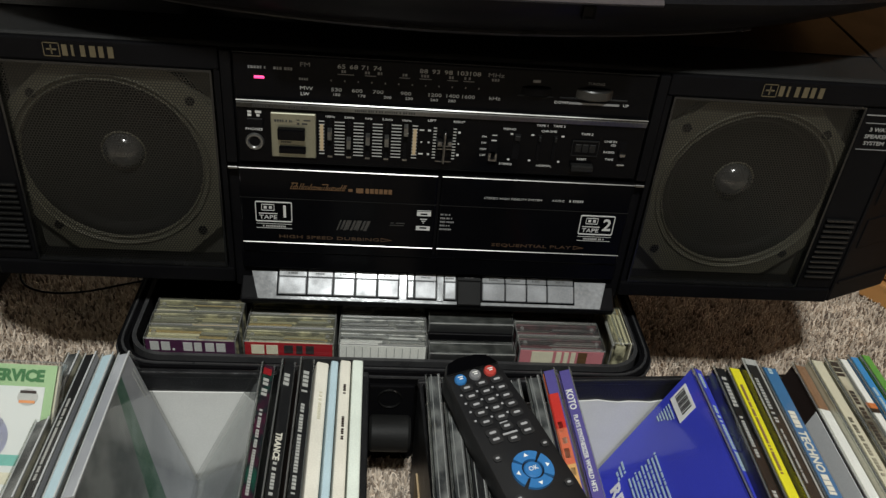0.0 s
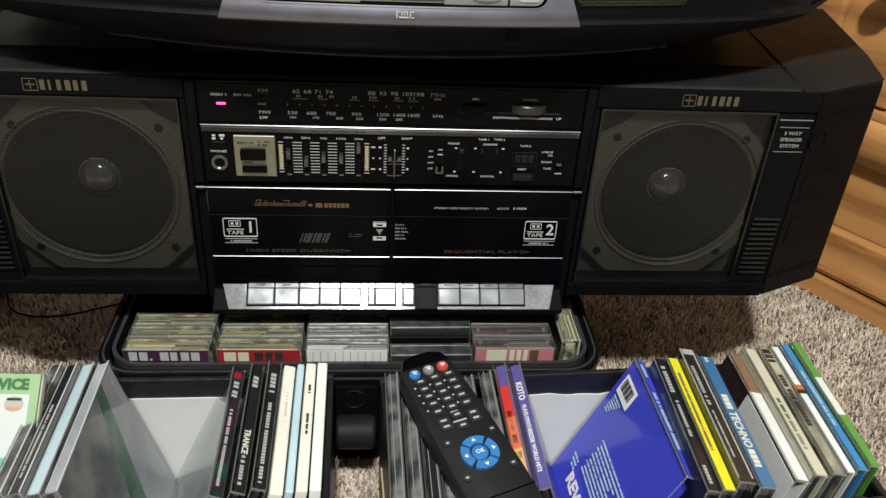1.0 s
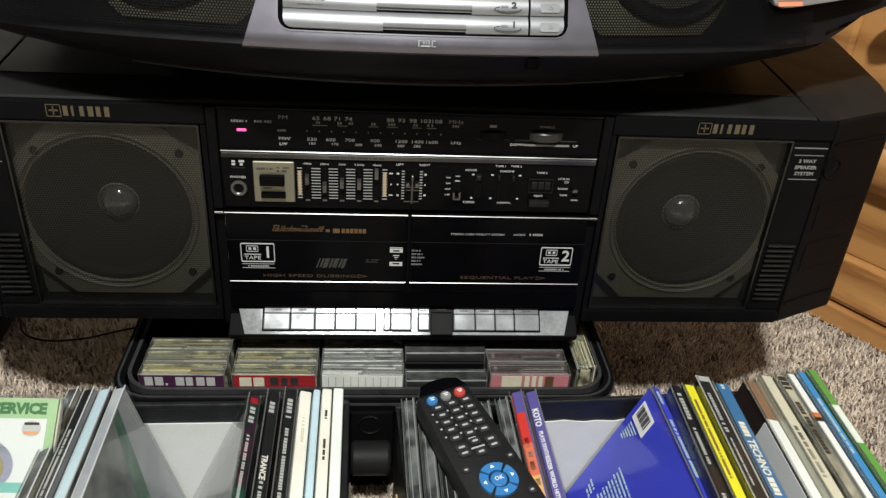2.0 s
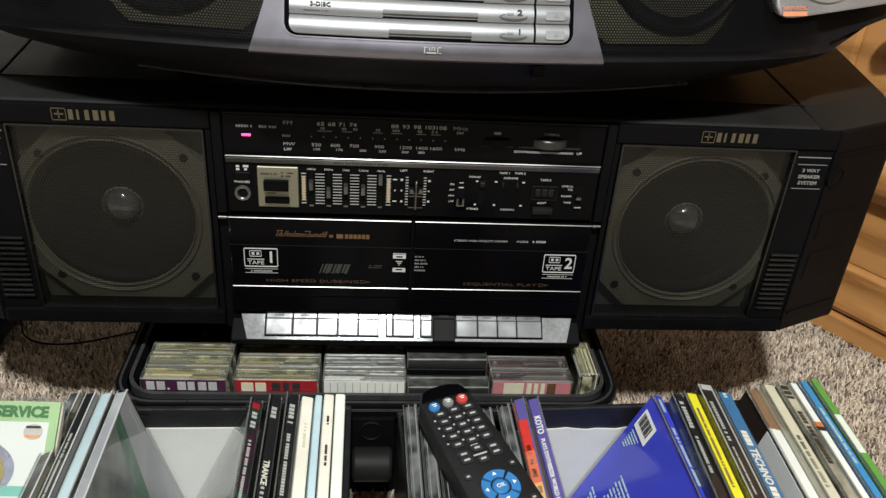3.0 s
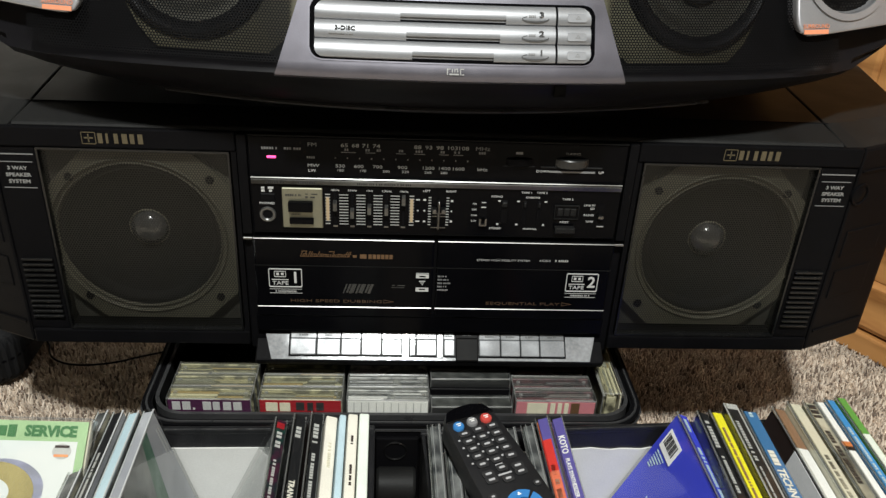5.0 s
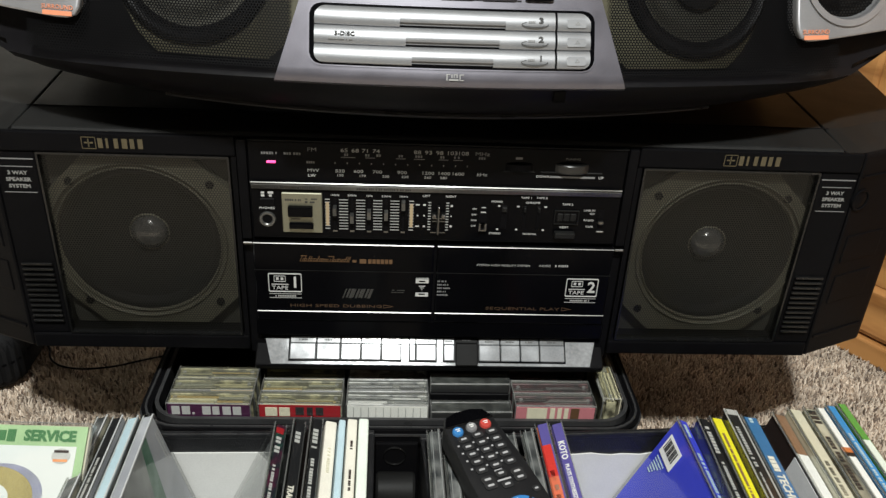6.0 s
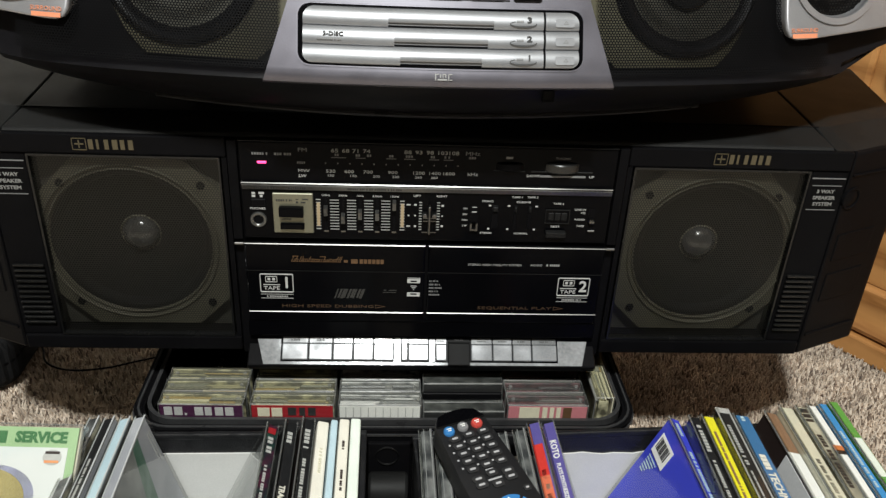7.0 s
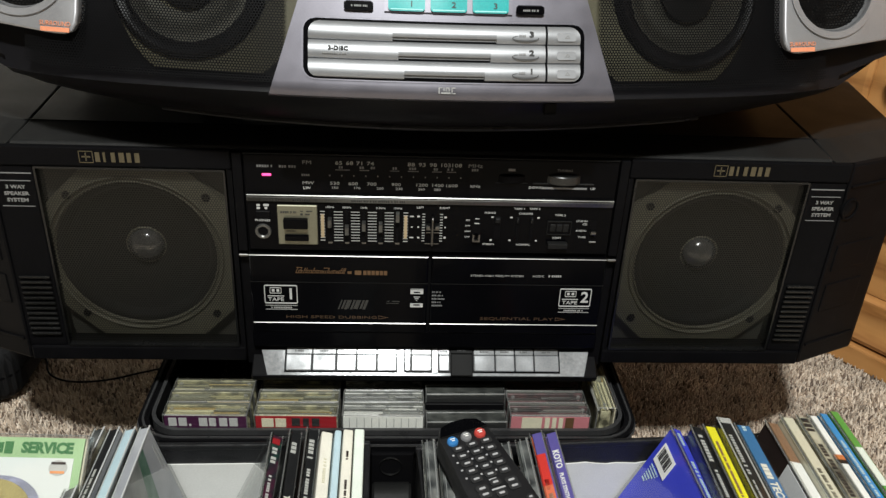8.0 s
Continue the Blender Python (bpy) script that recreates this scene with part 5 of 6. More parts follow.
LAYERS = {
    # darker tones that paint the stereo's shadow onto the rear rows
    "rear_shaded": (mat("shaded_tape_shell", (0.020, 0.019, 0.017), 0.3), TAPE_DARK, mat("shaded_olive_tape_shell", (0.10, 0.098, 0.080), 0.35)),
    TAPE_CREAM.name: (CREAMC, HAZE_CREAM, HAZE_CREAM, HAZE_GREY, HAZE_GREY, SILVERC, mat("amber_tape_plastic", (0.30, 0.20, 0.05), 0.35), mat("umber_tape_shell", (0.045, 0.038, 0.028), 0.35)),
    TAPE_GREY.name: (WHITEC, HAZE_GREY, HAZE_GREY, SILVERC, mat("black_tape_shell", (0.015, 0.015, 0.015), 0.3), WHITEC),
    TAPE_RED.name: (SILVERC, mat("maroon_tape_shell", (0.10, 0.022, 0.028), 0.3), mat("dark_maroon_shell", (0.022, 0.012, 0.013), 0.25), mat("black_red_shell", (0.012, 0.010, 0.010), 0.25)),
}


def cassette(m, card, tape, label, w=0.067, h=0.110, tilt_back=0.0, marks=(), back=None, shade=0):
    back = back or tape
    c = thing("cassette", label, "cassette", m @ pose(0, 0, 0, tilt_back, 0, 0), "cassettes in the case", built_in_place=False)
    clear_shell(0, w, 0, 0.0168, 0, h, c)
    part("card", bbox_bm(0.0012, w - 0.0012, 0.0010, 0.0018, 0.001, h - 0.0025), card, c)
    part("card_back", bbox_bm(0.0012, w - 0.0012, 0.0145, 0.0152, 0.001, h - 0.0060), back, c)
    part("tape", bbox_bm(0.003, w - 0.003, 0.0036, 0.0128, 0.003, h - 0.0055, 0.0015), tape, c)
    part("box_hinge", bbox_bm(0.001, w - 0.001, 0.0128, 0.0142, h - 0.006, h - 0.0009, 0.0004, 1), tape, c)
    if tape is TAPE_DARK:
        part("box_lid", bbox_bm(0.0012, w - 0.0012, 0.0010, 0.0158, h - 0.0034, h - 0.0012), GREYBOX, c)
    else:
        # card flaps, tape edges and moulded ribs seen through the top of the box
        rnd = random.Random(int(m.translation.x * 7919 + m.translation.y * 104729))
        # rows further back lose their pale card and mix in the shadow tones
        tones = LAYERS[tape.name] if shade == 0 else LAYERS[tape.name][1:] + LAYERS["rear_shaded"] * shade
        split = w * rnd.uniform(0.35, 0.62)
        y = 0.0022
        while y < 0.0150:
            d = rnd.uniform(0.0007, 0.0026)
            for xa, xb in ((0.0014, split + rnd.uniform(-0.004, 0.004)), (split + rnd.uniform(-0.002, 0.006), w - 0.0014 - rnd.uniform(0, 0.006))):
                up = rnd.uniform(0.0014, 0.0050)
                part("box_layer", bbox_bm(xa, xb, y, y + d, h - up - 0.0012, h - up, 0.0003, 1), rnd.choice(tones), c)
            y += d + rnd.uniform(0.0001, 0.0008)
        part("box_lid", bbox_bm(0.0012, w - 0.0012, 0.0018, 0.0158, h - 0.0012, h - 0.0009), LID_HAZE[tape.name], c)
        for xa in (0.0035, w - 0.0075):
            pin = lathe([(0.0001, 0.0), (0.0016, 0.0), (0.0018, -0.0006), (0.0018, -0.0030)], 12, "z")
            bmesh.ops.translate(pin, vec=(xa + 0.002, 0.0095, h - 0.0008), verts=pin.verts[:])
            part("hinge_pin", pin, EDGE, c, smooth=True)
    for rows, ink in marks:
        part("lettering", bars(rows, front(0, h - 0.0078, 0.0007)), ink, c)
    return c


CZ = 0.0165
name_bars = [(0.0045 + 0.0080 * i, 0.0045 + 0.0080 * i + w_, -0.0040, 0.0040) for i, w_ in enumerate((0.0064, 0.0064, 0.0018, 0.0066, 0.0054, 0.0064, 0.0066)) if i != 2] + [(0.0205, 0.0222, -0.0040, -0.0022)]
for col, (x, n, card, tape, lab, marks) in enumerate((
    (-0.2100, 3, PURPLE, TAPE_CREAM, "boxed audio cassette with a purple card standing upright", ((name_bars, INK),)),
    (-0.1380, 3, RED, TAPE_CREAM, "boxed audio cassette with a red card standing upright", (([(0.006, 0.0155, -0.005, 0.0035), (0.0170, 0.0255, -0.005, 0.0035)], CREAMC), (word_bars(0.030, 0.056, 0.008, 70, 0.0), INK_DARK))),
    (-0.0680, 3, WHITEC, TAPE_GREY, "boxed audio cassette with a white card standing upright", (([(0.006 + 0.0060 * i, 0.0064 + 0.0060 * i, -0.006, 0.004) for i in range(10)], INK_DIM),)),
    (0.0690, 3, PINK, TAPE_RED, "boxed audio cassette with a pink card standing upright", (([(0.010, 0.0265, -0.006, 0.005), (0.029, 0.033, -0.006, 0.005), (0.035, 0.0385, -0.006, 0.005), (0.0405, 0.044, -0.006, 0.005)], CREAMC), ([(0.046, 0.053, -0.006, 0.005)], mat("brown_print", (0.10, 0.05, 0.02), 0.6)))),
)):
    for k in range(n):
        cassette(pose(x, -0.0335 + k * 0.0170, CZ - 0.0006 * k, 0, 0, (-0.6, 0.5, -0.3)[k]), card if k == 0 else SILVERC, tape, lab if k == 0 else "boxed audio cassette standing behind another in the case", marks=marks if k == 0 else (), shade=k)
BLACKCARD = mat("black_card", (0.02, 0.02, 0.02), 0.5)
for k in range(2):
    c = cassette(pose(0.0005, -0.0335 + k * 0.0235, 0.0095 + k * 0.010, 0, 0, 0.5), BLACKCARD, TAPE_DARK, "boxed audio cassette with a black card sunk in the case", marks=())
part("black_divider", bbox_bm(0.0005, 0.0665, -0.0135, -0.0105, 0.004, 0.1220, 0.0006, 1), BLACK, cc)
cassette(pose(0.1590, -0.0270, CZ, 0, 0, 90), CREAMC, TAPE_CREAM, "boxed audio cassette turned sideways in the case", w=0.062, h=0.113)
part("partition", bbox_bm(-0.0008, 0.0002, -0.037, 0.030, 0.004, 0.100), BLACK, cc)


# ---- the two open CD boxes ----
LB = pose(-0.0450, -0.0560, 0.0, 0, 0, 0.8)
RB = pose(-0.0080, -0.0620, 0.0, 0, 0, 3.2)


def cd_box(name, label, m, x0, x1, near, sag=0.0):
    bx = thing(name, label, "box", m, built_in_place=False)
    t, h = 0.003, 0.118
    part("floor_panel", bbox_bm(x0, x1, -near, 0, 0, t), CASEBLACK, bx)
    part("far_wall", bbox_bm(x0, x1, -t, 0, t, h, 0.0008, 1), CASEBLACK, bx)
    part("near_wall", bbox_bm(x0, x1, -near, -near + t, t, h, 0.0008, 1), CASEBLACK, bx)
    part("end_wall", bbox_bm(x0, x0 + t, -near + t, -t, t, h, 0.0008, 1), CASEBLACK, bx)
    part("end_wall", bbox_bm(x1 - t, x1, -near + t, -t, t, h, 0.0008, 1), CASEBLACK, bx)
    part("rolled_edge", bbox_bm(x0 - 0.0008, x1 + 0.0008, -t - 0.0008, 0.0008, h - 0.004, h + 0.0012, 0.0012), CASEBLACK, bx)
    part("rolled_edge", bbox_bm(x1 - t - 0.001, x1 + 0.001, -near, -t, h - 0.004, h + 0.0012, 0.0012), CASEBLACK, bx)
    n_ = 40
    top_ = [(x1 - t - (x1 - x0 - 2 * t) * i / n_, 0.1005 + sag * (math.sin(i * 0.55) * 0.4 - 1.0 + 0.25 * math.sin(i * 1.9)) * 0.5) for i in range(n_ + 1)]
    part("lining", prism([(x0 + t, t), (x1 - t, t)] + top_, -t - 0.0012, -t, "y"), CARD, bx, "pale grey card lining")
    part("lining", bbox_bm(x0 + t, x1 - t, -near + t + 0.001, -t - 0.0015, t, t + 0.0012), CARD, bx)
    return bx


cd_box("cd_box", "open black box with pale lining holding upright discs", LB, -0.370, 0.0, 0.150)
right_box = cd_box("cd_box", "open black box with pale lining holding leaning discs and a remote", RB, 0.0, 0.342, 0.162, 0.006)
flap = prism([(0.165 + 0.0059 * i, 0.1365 + 0.0018 * math.sin(2.3 * i) * math.cos(0.9 * i)) for i in range(31)] + [(0.342, 0.05), (0.165, 0.05)], -0.1585, -0.1557, "y", 0.0006, 1)
part("front_flap", flap, CASEBLACK, right_box, "scuffed black front edge of the box")
part("outer_card", bbox_bm(-0.0016, -0.0002, -0.145, -0.038, 0.002, 0.062), mat("tan_cardboard", (0.38, 0.28, 0.16), 0.7), right_box, "bare tan cardboard side")

grip = thing("carry_handle", "black plastic carrying handle between the two open boxes", "handle", pose(-0.027, -0.05, 0.0), built_in_place=False)
tube = lathe([(0.0001, -0.0155), (0.0105, -0.0155), (0.0120, -0.0135), (0.0120, 0.0135), (0.0105, 0.0155), (0.0001, 0.0155)], 28)
bmesh.ops.transform(tube, matrix=pose(0, -0.018, 0.069, 0, 0, 90) @ Matrix.Diagonal((1.15, 1, 1.15, 1)), verts=tube.verts[:])
part("bar", tube, BLACK_TOP, grip, smooth=True)
part("backing", bbox_bm(-0.0165, 0.0175, -0.0045, -0.0005, 0.050, 0.104, 0.001), BLACK, grip)
rg = lathe([(0.0080, 0.0), (0.0088, -0.002), (0.0096, 0.0)], 28)
bmesh.ops.translate(rg, vec=(-0.001, -0.004, 0.092), verts=rg.verts[:])
part("boss", rg, RIB, grip, smooth=True)

DISC_TRAY = mat("dark_disc_tray_plastic", (0.03, 0.03, 0.032), 0.35)


def spine_pose(t, off=0.5):
    """Print that runs along the top edge, from the far end to the near one."""
    m = Matrix(((0, 1, 0, t * off), (-1, 0, 0, 0), (0, 0, 1, 0), (0, 0, 0, 1)))
    return m


def disc_case(m, spine, cover=None, back=None, label="", t=0.0102, h=0.1415, tray=DISC_TRAY, card=False, marks=(), words=(), see_through=None, ln=0.1245):
    c = thing("cd_sleeve" if card else "cd_case", label, "CD case", m, "discs standing in the boxes", built_in_place=False)
    if card:
        part("sleeve", bbox_bm(0, t, -ln, 0, 0, h, 0.0012), spine, c)
        top_z = h
    else:
        clear_shell(0, t, -ln, 0, 0, h, c)
        if see_through:
            far_, band_, near_ = see_through
            edge0, edge1, edge2, edge3 = (-0.024, h - 0.003), (-0.058, 0.003), (-0.036, h - 0.003), (-0.088, 0.003)
            inl = part("inlay", prism([(-0.003, h - 0.003), (-0.003, 0.003), edge1, edge0], t - 0.0016, t - 0.0010, "x"), far_, c, "printed inlay seen through the clear case")
            part("inlay_band", prism([edge0, edge1, edge3, edge2], t - 0.0016, t - 0.0010, "x"), band_, inl)
            part("inlay_field", prism([edge2, edge3, (-ln + 0.003, 0.003), (-ln + 0.003, h - 0.003)], t - 0.0016, t - 0.0010, "x"), near_, inl)
            part("inlay_print", bars([(x0, x1, y - 0.0006, y + 0.0006) for j, y in enumerate((0.0, -0.004)) for x0, x1, _, _ in word_bars(0.0, 0.030 - 0.006 * j, 0.0016, 410 + j)], Matrix.Translation((t - 0.0008, -0.0065, h - 0.012)) @ Matrix(((0, 0, 1, 0), (0, 1, 0, 0), (-1, 0, 0, 0), (0, 0, 0, 1)))), SILVERP, inl)
            part("tray_sheet", bbox_bm(0.0030, t - 0.0030, -ln + 0.004, -0.004, 0.004, h - 0.006, 0.001, 1), HAZY, c, "hazy transparent disc tray")
        else:
            part("booklet", bbox_bm(0.0009, 0.0017, -ln + 0.003, -0.003, 0.002, h - 0.003), cover or spine, c)
            part("inlay", bbox_bm(t - 0.0016, t - 0.0009, -ln + 0.002, -0.002, 0.002, h - 0.002), back or cover or spine, c)
        if tray:
            part("disc_tray", bbox_bm(0.0028, t - 0.0024, -ln + 0.004, -0.004, 0.004, h - 0.006, 0.001, 1), tray, c)
        part("spine_card", bbox_bm(0.0022, t - 0.0008, -ln + 0.0025, -0.0025, h - 0.0022, h - 0.0012), spine, c)
        part("hinge_bar", bbox_bm(0.0006, 0.0022, -ln + 0.001, -0.001, h - 0.004, h + 0.0002, 0.0004, 1), SMOKE, c)
        top_z = h - 0.0010
    for rows, ink in marks:
        part("spine_mark", bars(rows, Matrix.Translation((0, 0, top_z + 0.0003)) @ spine_pose(t)), ink, c)
    for body_, size, start, ink in words:
        part("lettering", text_bm(body_, size, Matrix.Translation((0, 0, top_z + 0.0003)) @ spine_pose(t) @ Matrix.Translation((start, 0, 0)), align="LEFT", heavy=size * 0.025), ink, c)
    return c


def lean_at(box, top_x, deg, y=-0.0045, h=0.1415, base=0.0045, turn=None):
    """The pose of a case whose top edge is at top_x and that leans deg to the right (minus: left)."""
    if turn is None:
        turn = -2.2 if box is RB else 0.0
    return box @ pose(top_x - h * math.sin(radians(deg)), y, base + (0.0102 * math.sin(radians(deg)) if deg > 0 else 0.0), 0, deg, turn)


BLUE = mat("ultramarine_print", (0.058, 0.074, 0.63), 0.22, var=0.12, scale=14)
YELLOW = mat("yellow_print", (0.80, 0.72, 0.03), 0.35)
BLACKP = mat("black_print", (0.015, 0.015, 0.016), 0.3)
EDGED = mat("soft_black_print", (0.022, 0.021, 0.020), 0.3)
STEEL = mat("steel_blue_print", (0.05, 0.16, 0.33), 0.35)
SILVERP = mat("silver_grey_print", (0.42, 0.42, 0.40), 0.4)
CREAM = mat("cream_print", (0.60, 0.57, 0.44), 0.45)
WHITE = mat("white_print", (0.80, 0.80, 0.77), 0.45)
SKY = mat("sky_blue_print", (0.03, 0.25, 0.55), 0.35)
GREEN = mat("leaf_green_print", (0.10, 0.32, 0.06), 0.4)
BROWN = mat("brown_spine_print", (0.25, 0.14, 0.08), 0.5)
DARKBR = mat("dark_brown_print", (0.035, 0.024, 0.022), 0.3)
VIOLET = mat("violet_print", (0.11, 0.09, 0.31), 0.35)
FIRE = art("red_and_orange_print", (0.62, 0.06, 0.04), (0.70, 0.30, 0.12), 30)
SCARLET = mat("scarlet_print", (0.62, 0.045, 0.035), 0.35)
CORAL = mat("coral_print", (0.70, 0.17, 0.09), 0.35)
APRICOT = mat("apricot_print", (0.75, 0.42, 0.16), 0.35)
PALEBLUE = mat("pale_blue_print", (0.46, 0.60, 0.66), 0.45)
OFFWHITE = mat("off_white_sleeve_card", (0.72, 0.69, 0.60), 0.6)
MINT = mat("mint_white_sleeve_card", (0.72, 0.78, 0.70), 0.6)
PARTY = art("party_spine_print", (0.01, 0.06, 0.042), (0.06, 0.012, 0.030), 60, third=(0.015, 0.015, 0.02))
FOREST = art("green_landscape_print", (0.02, 0.04, 0.035), (0.10, 0.20, 0.13), 30, third=(0.03, 0.06, 0.05))
SMOKY = art("dark_smoky_print", (0.030, 0.032, 0.034), (0.19, 0.195, 0.19), 45)
PALEGREY = art("pale_lilac_grey_print", (0.30, 0.31, 0.34), (0.46, 0.47, 0.50), 18)
SLATE = art("slate_grey_print", (0.085, 0.095, 0.095), (0.26, 0.27, 0.26), 26)
EMERALD = art("emerald_print", (0.02, 0.11, 0.055), (0.12, 0.21, 0.16), 60)
EDGE_GLINT = mat("edge_glint_grey", (0.26, 0.265, 0.26), 0.25)
PAPER_GLINT = mat("pale_paper_and_glint", (0.62, 0.63, 0.64), 0.4, var=0.08, scale=20)
MIXED = art("grey_patchwork_print", (0.10, 0.10, 0.08), (0.50, 0.47, 0.36), 35)

# right box, leaning to its right end
blue = disc_case(lean_at(RB, 0.2005, 24), BLUE, BLUE, BLUE, "ultramarine blue compact disc case leaning in the box", tray=None, marks=((word_bars(0.040, 0.100, 0.0026, 80), PALEBLUE), (word_bars(0.008, 0.022, 0.0026, 81), PALEBLUE)))
face = pose(-0.0003, 0, 0, 0, 0, 0) @ Matrix(((0, 0, -1, 0), (-1, 0, 0, 0), (0, 1, 0, 0), (0, 0, 0, 1)))
part("barcode_patch", bars([(0.010, 0.034, 0.112, 0.130)], face), WHITE, blue)
part("barcode", bars([(0.0125 + 0.0017 * i, 0.0125 + 0.0017 * i + (0.0011 if i % 3 else 0.0006), 0.117, 0.1275) for i in range(11)], face @ Matrix.Translation((0, 0, 0.0004))), INK_DARK, blue)
part("cover_print", bars([r for j in range(6) for r in word_bars(0.012, 0.027 - 0.002 * j, 0.0011, 85 + j, 0.1085 - j * 0.0028)], face), PALEBLUE, blue)
part("cover_print", bars([r for j in range(9) for r in word_bars(0.036 + 0.002 * (j % 2), 0.098 - 0.007 * (j % 4), 0.0016, 95 + j, 0.080 - j * 0.0040)], face), PALEBLUE, blue)
part("lettering", text_bm("REV", 0.0160, face @ Matrix.Translation((0.030, 0.031, 0.0002)), align="LEFT", heavy=0.0006), WHITE, blue)
part("cover_print", bars([r for j in range(3) for r in word_bars(0.018 + 0.002 * j, 0.030, 0.0020, 140 + j, 0.046 - j * 0.0040)], face), PALEBLUE, blue)
right_row = (
    (0.2108, BLACKP, "black compact disc case with white spine print", False, 0.0096, ((word_bars(0.012, 0.042, 0.0034, 110), SILVERP), (word_bars(0.050, 0.086, 0.0024, 111), SILVERP), (word_bars(0.112, 0.128, 0.0026, 122), SILVERP))),
    (0.2207, YELLOW, "bright yellow compact disc case", False, 0.0108, ((word_bars(0.020, 0.100, 0.0018, 112), BROWN),)),
    (0.2320, EDGED, "silver-edged black compact disc case standing proud", False, 0.0120, (([(0.0, 0.130, -0.0058, -0.0046), (0.0, 0.130, 0.0040, 0.0052), (0.0, 0.006, -0.0046, 0.0040)], SILVERP), (word_bars(0.020, 0.062, 0.0026, 113, -0.0015, 0.4) + word_bars(0.068, 0.112, 0.0014, 123, -0.0015), SILVERP))),
    (0.2455, STEEL, "steel-blue compact disc case with white spine print", False, 0.0135, ((word_bars(0.046, 0.061, 0.0050, 114, 0.0, 0.15), OFFWHITE), (word_bars(0.1005, 0.116, 0.0050, 119, 0.0, 0.15), OFFWHITE), (word_bars(0.004, 0.009, 0.0030, 124, 0.0), PALEBLUE))),
    (0.2864, CREAM, "cream compact disc case", False, 0.0118, ((word_bars(0.06, 0.11, 0.0026, 115), MIXED),)),
    (0.2990, MIXED, "patchwork-printed compact disc case", False, 0.0112, ((word_bars(0.005, 0.020, 0.0060, 118) + word_bars(0.035, 0.090, 0.0036, 116), INK_DARK),)),
    (0.3085, WHITE, "white compact disc case with an orange spine mark", False, 0.0090, (([(0.048, 0.053, -0.004, 0.0035)], mat("burnt_orange_print", (0.55, 0.17, 0.05), 0.5)), ([(0.0535, 0.057, -0.004, 0.0035)], BLACKP))),
    (0.3177, SKY, "sky-blue compact disc case", False, 0.0092, ((word_bars(0.035, 0.095, 0.0022, 117), PALEBLUE),)),
    (0.3273, GREEN, "leaf-green compact disc case at the end of the row", False, 0.0095, (([(0.045, 0.085, -0.003, 0.003)], MINT),)),
)
for i, (x, spine, lab, is_card, t, marks) in enumerate(right_row):
    hh = 0.1455 if spine is EDGED else 0.1415
    disc_case(lean_at(RB, x, 9.0 - i * 0.4, (-0.0150, -0.0155, -0.0140, -0.0165, -0.0100, -0.0105, -0.0105, -0.0090, -0.0075)[i], hh, 0.0055 + 0.0004 * i, -4.6), spine, BLACKP if spine in (EDGED, YELLOW, STEEL) else spine, None, lab, t, hh, card=is_card, marks=marks, words=(("TECHNO", 0.0084, 0.064, OFFWHITE),) if spine is STEEL else (), ln=0.1350)
duo = disc_case(lean_at(RB, 0.2750, 13.3, -0.0090, turn=-4.6), BROWN, DARKBR, WHITE, "dark and white two-tone compact disc case", 0.0120, ln=0.1350, tray=None, marks=(([(0.048, 0.1325, -0.0052, 0.0046)], WHITE),))
part("cover_panel", bars([(0.050, 0.1340, 0.002, 0.139)], face), PAPER_GLINT, duo)

# right box, leaning to its left end under the remote
violet_case = disc_case(lean_at(RB, 0.0965, -19, -0.0125), VIOLET, VIOLET, VIOLET, "violet compact disc case with white spine lettering", words=(("KOTO", 0.0066, 0.022, WHITE), ("PLAYS SYNTHESIZER WORLD HITS", 0.0041, 0.046, WHITE)))
disc_case(lean_at(RB, 0.0850, -18, -0.0130), VIOLET, FIRE, FIRE, "violet and fiery red compact disc case", marks=(([(0.026, 0.058, -0.0040, 0.0032)], SCARLET), ([(0.058, 0.088, -0.0040, 0.0032)], CORAL), ([(0.088, 0.122, -0.0040, 0.0032)], APRICOT), ([(0.052, 0.062, -0.002, 0.001), (0.066, 0.071, -0.0015, 0.0014), (0.075, 0.083, -0.002, 0.0012), (0.091, 0.097, -0.001, 0.002)], CREAM)))
for i in range(7):
    x = 0.0012 + i * 0.0112
    if i == 6:
        x = 0.0720
    # thin grey lines on top paint the bright streaks of the case edges
    disc_case(lean_at(RB, x, -7.0 - i * 1.5, -0.0185 - 0.0022 * (i % 3)), (SMOKY, SMOKY, BLACKP, SMOKY, FOREST, SMOKY, SMOKY)[i], SMOKY, (SMOKY, SMOKY, BLACKP, FOREST, MIXED, SMOKY, SMOKY)[i], "smoky dark compact disc case in a clear box", h=0.1385, marks=(([(0.001, 0.1225, 0.0034, 0.0041), (0.001, 0.1225, -0.0012, -0.0007)], EDGE_GLINT),))

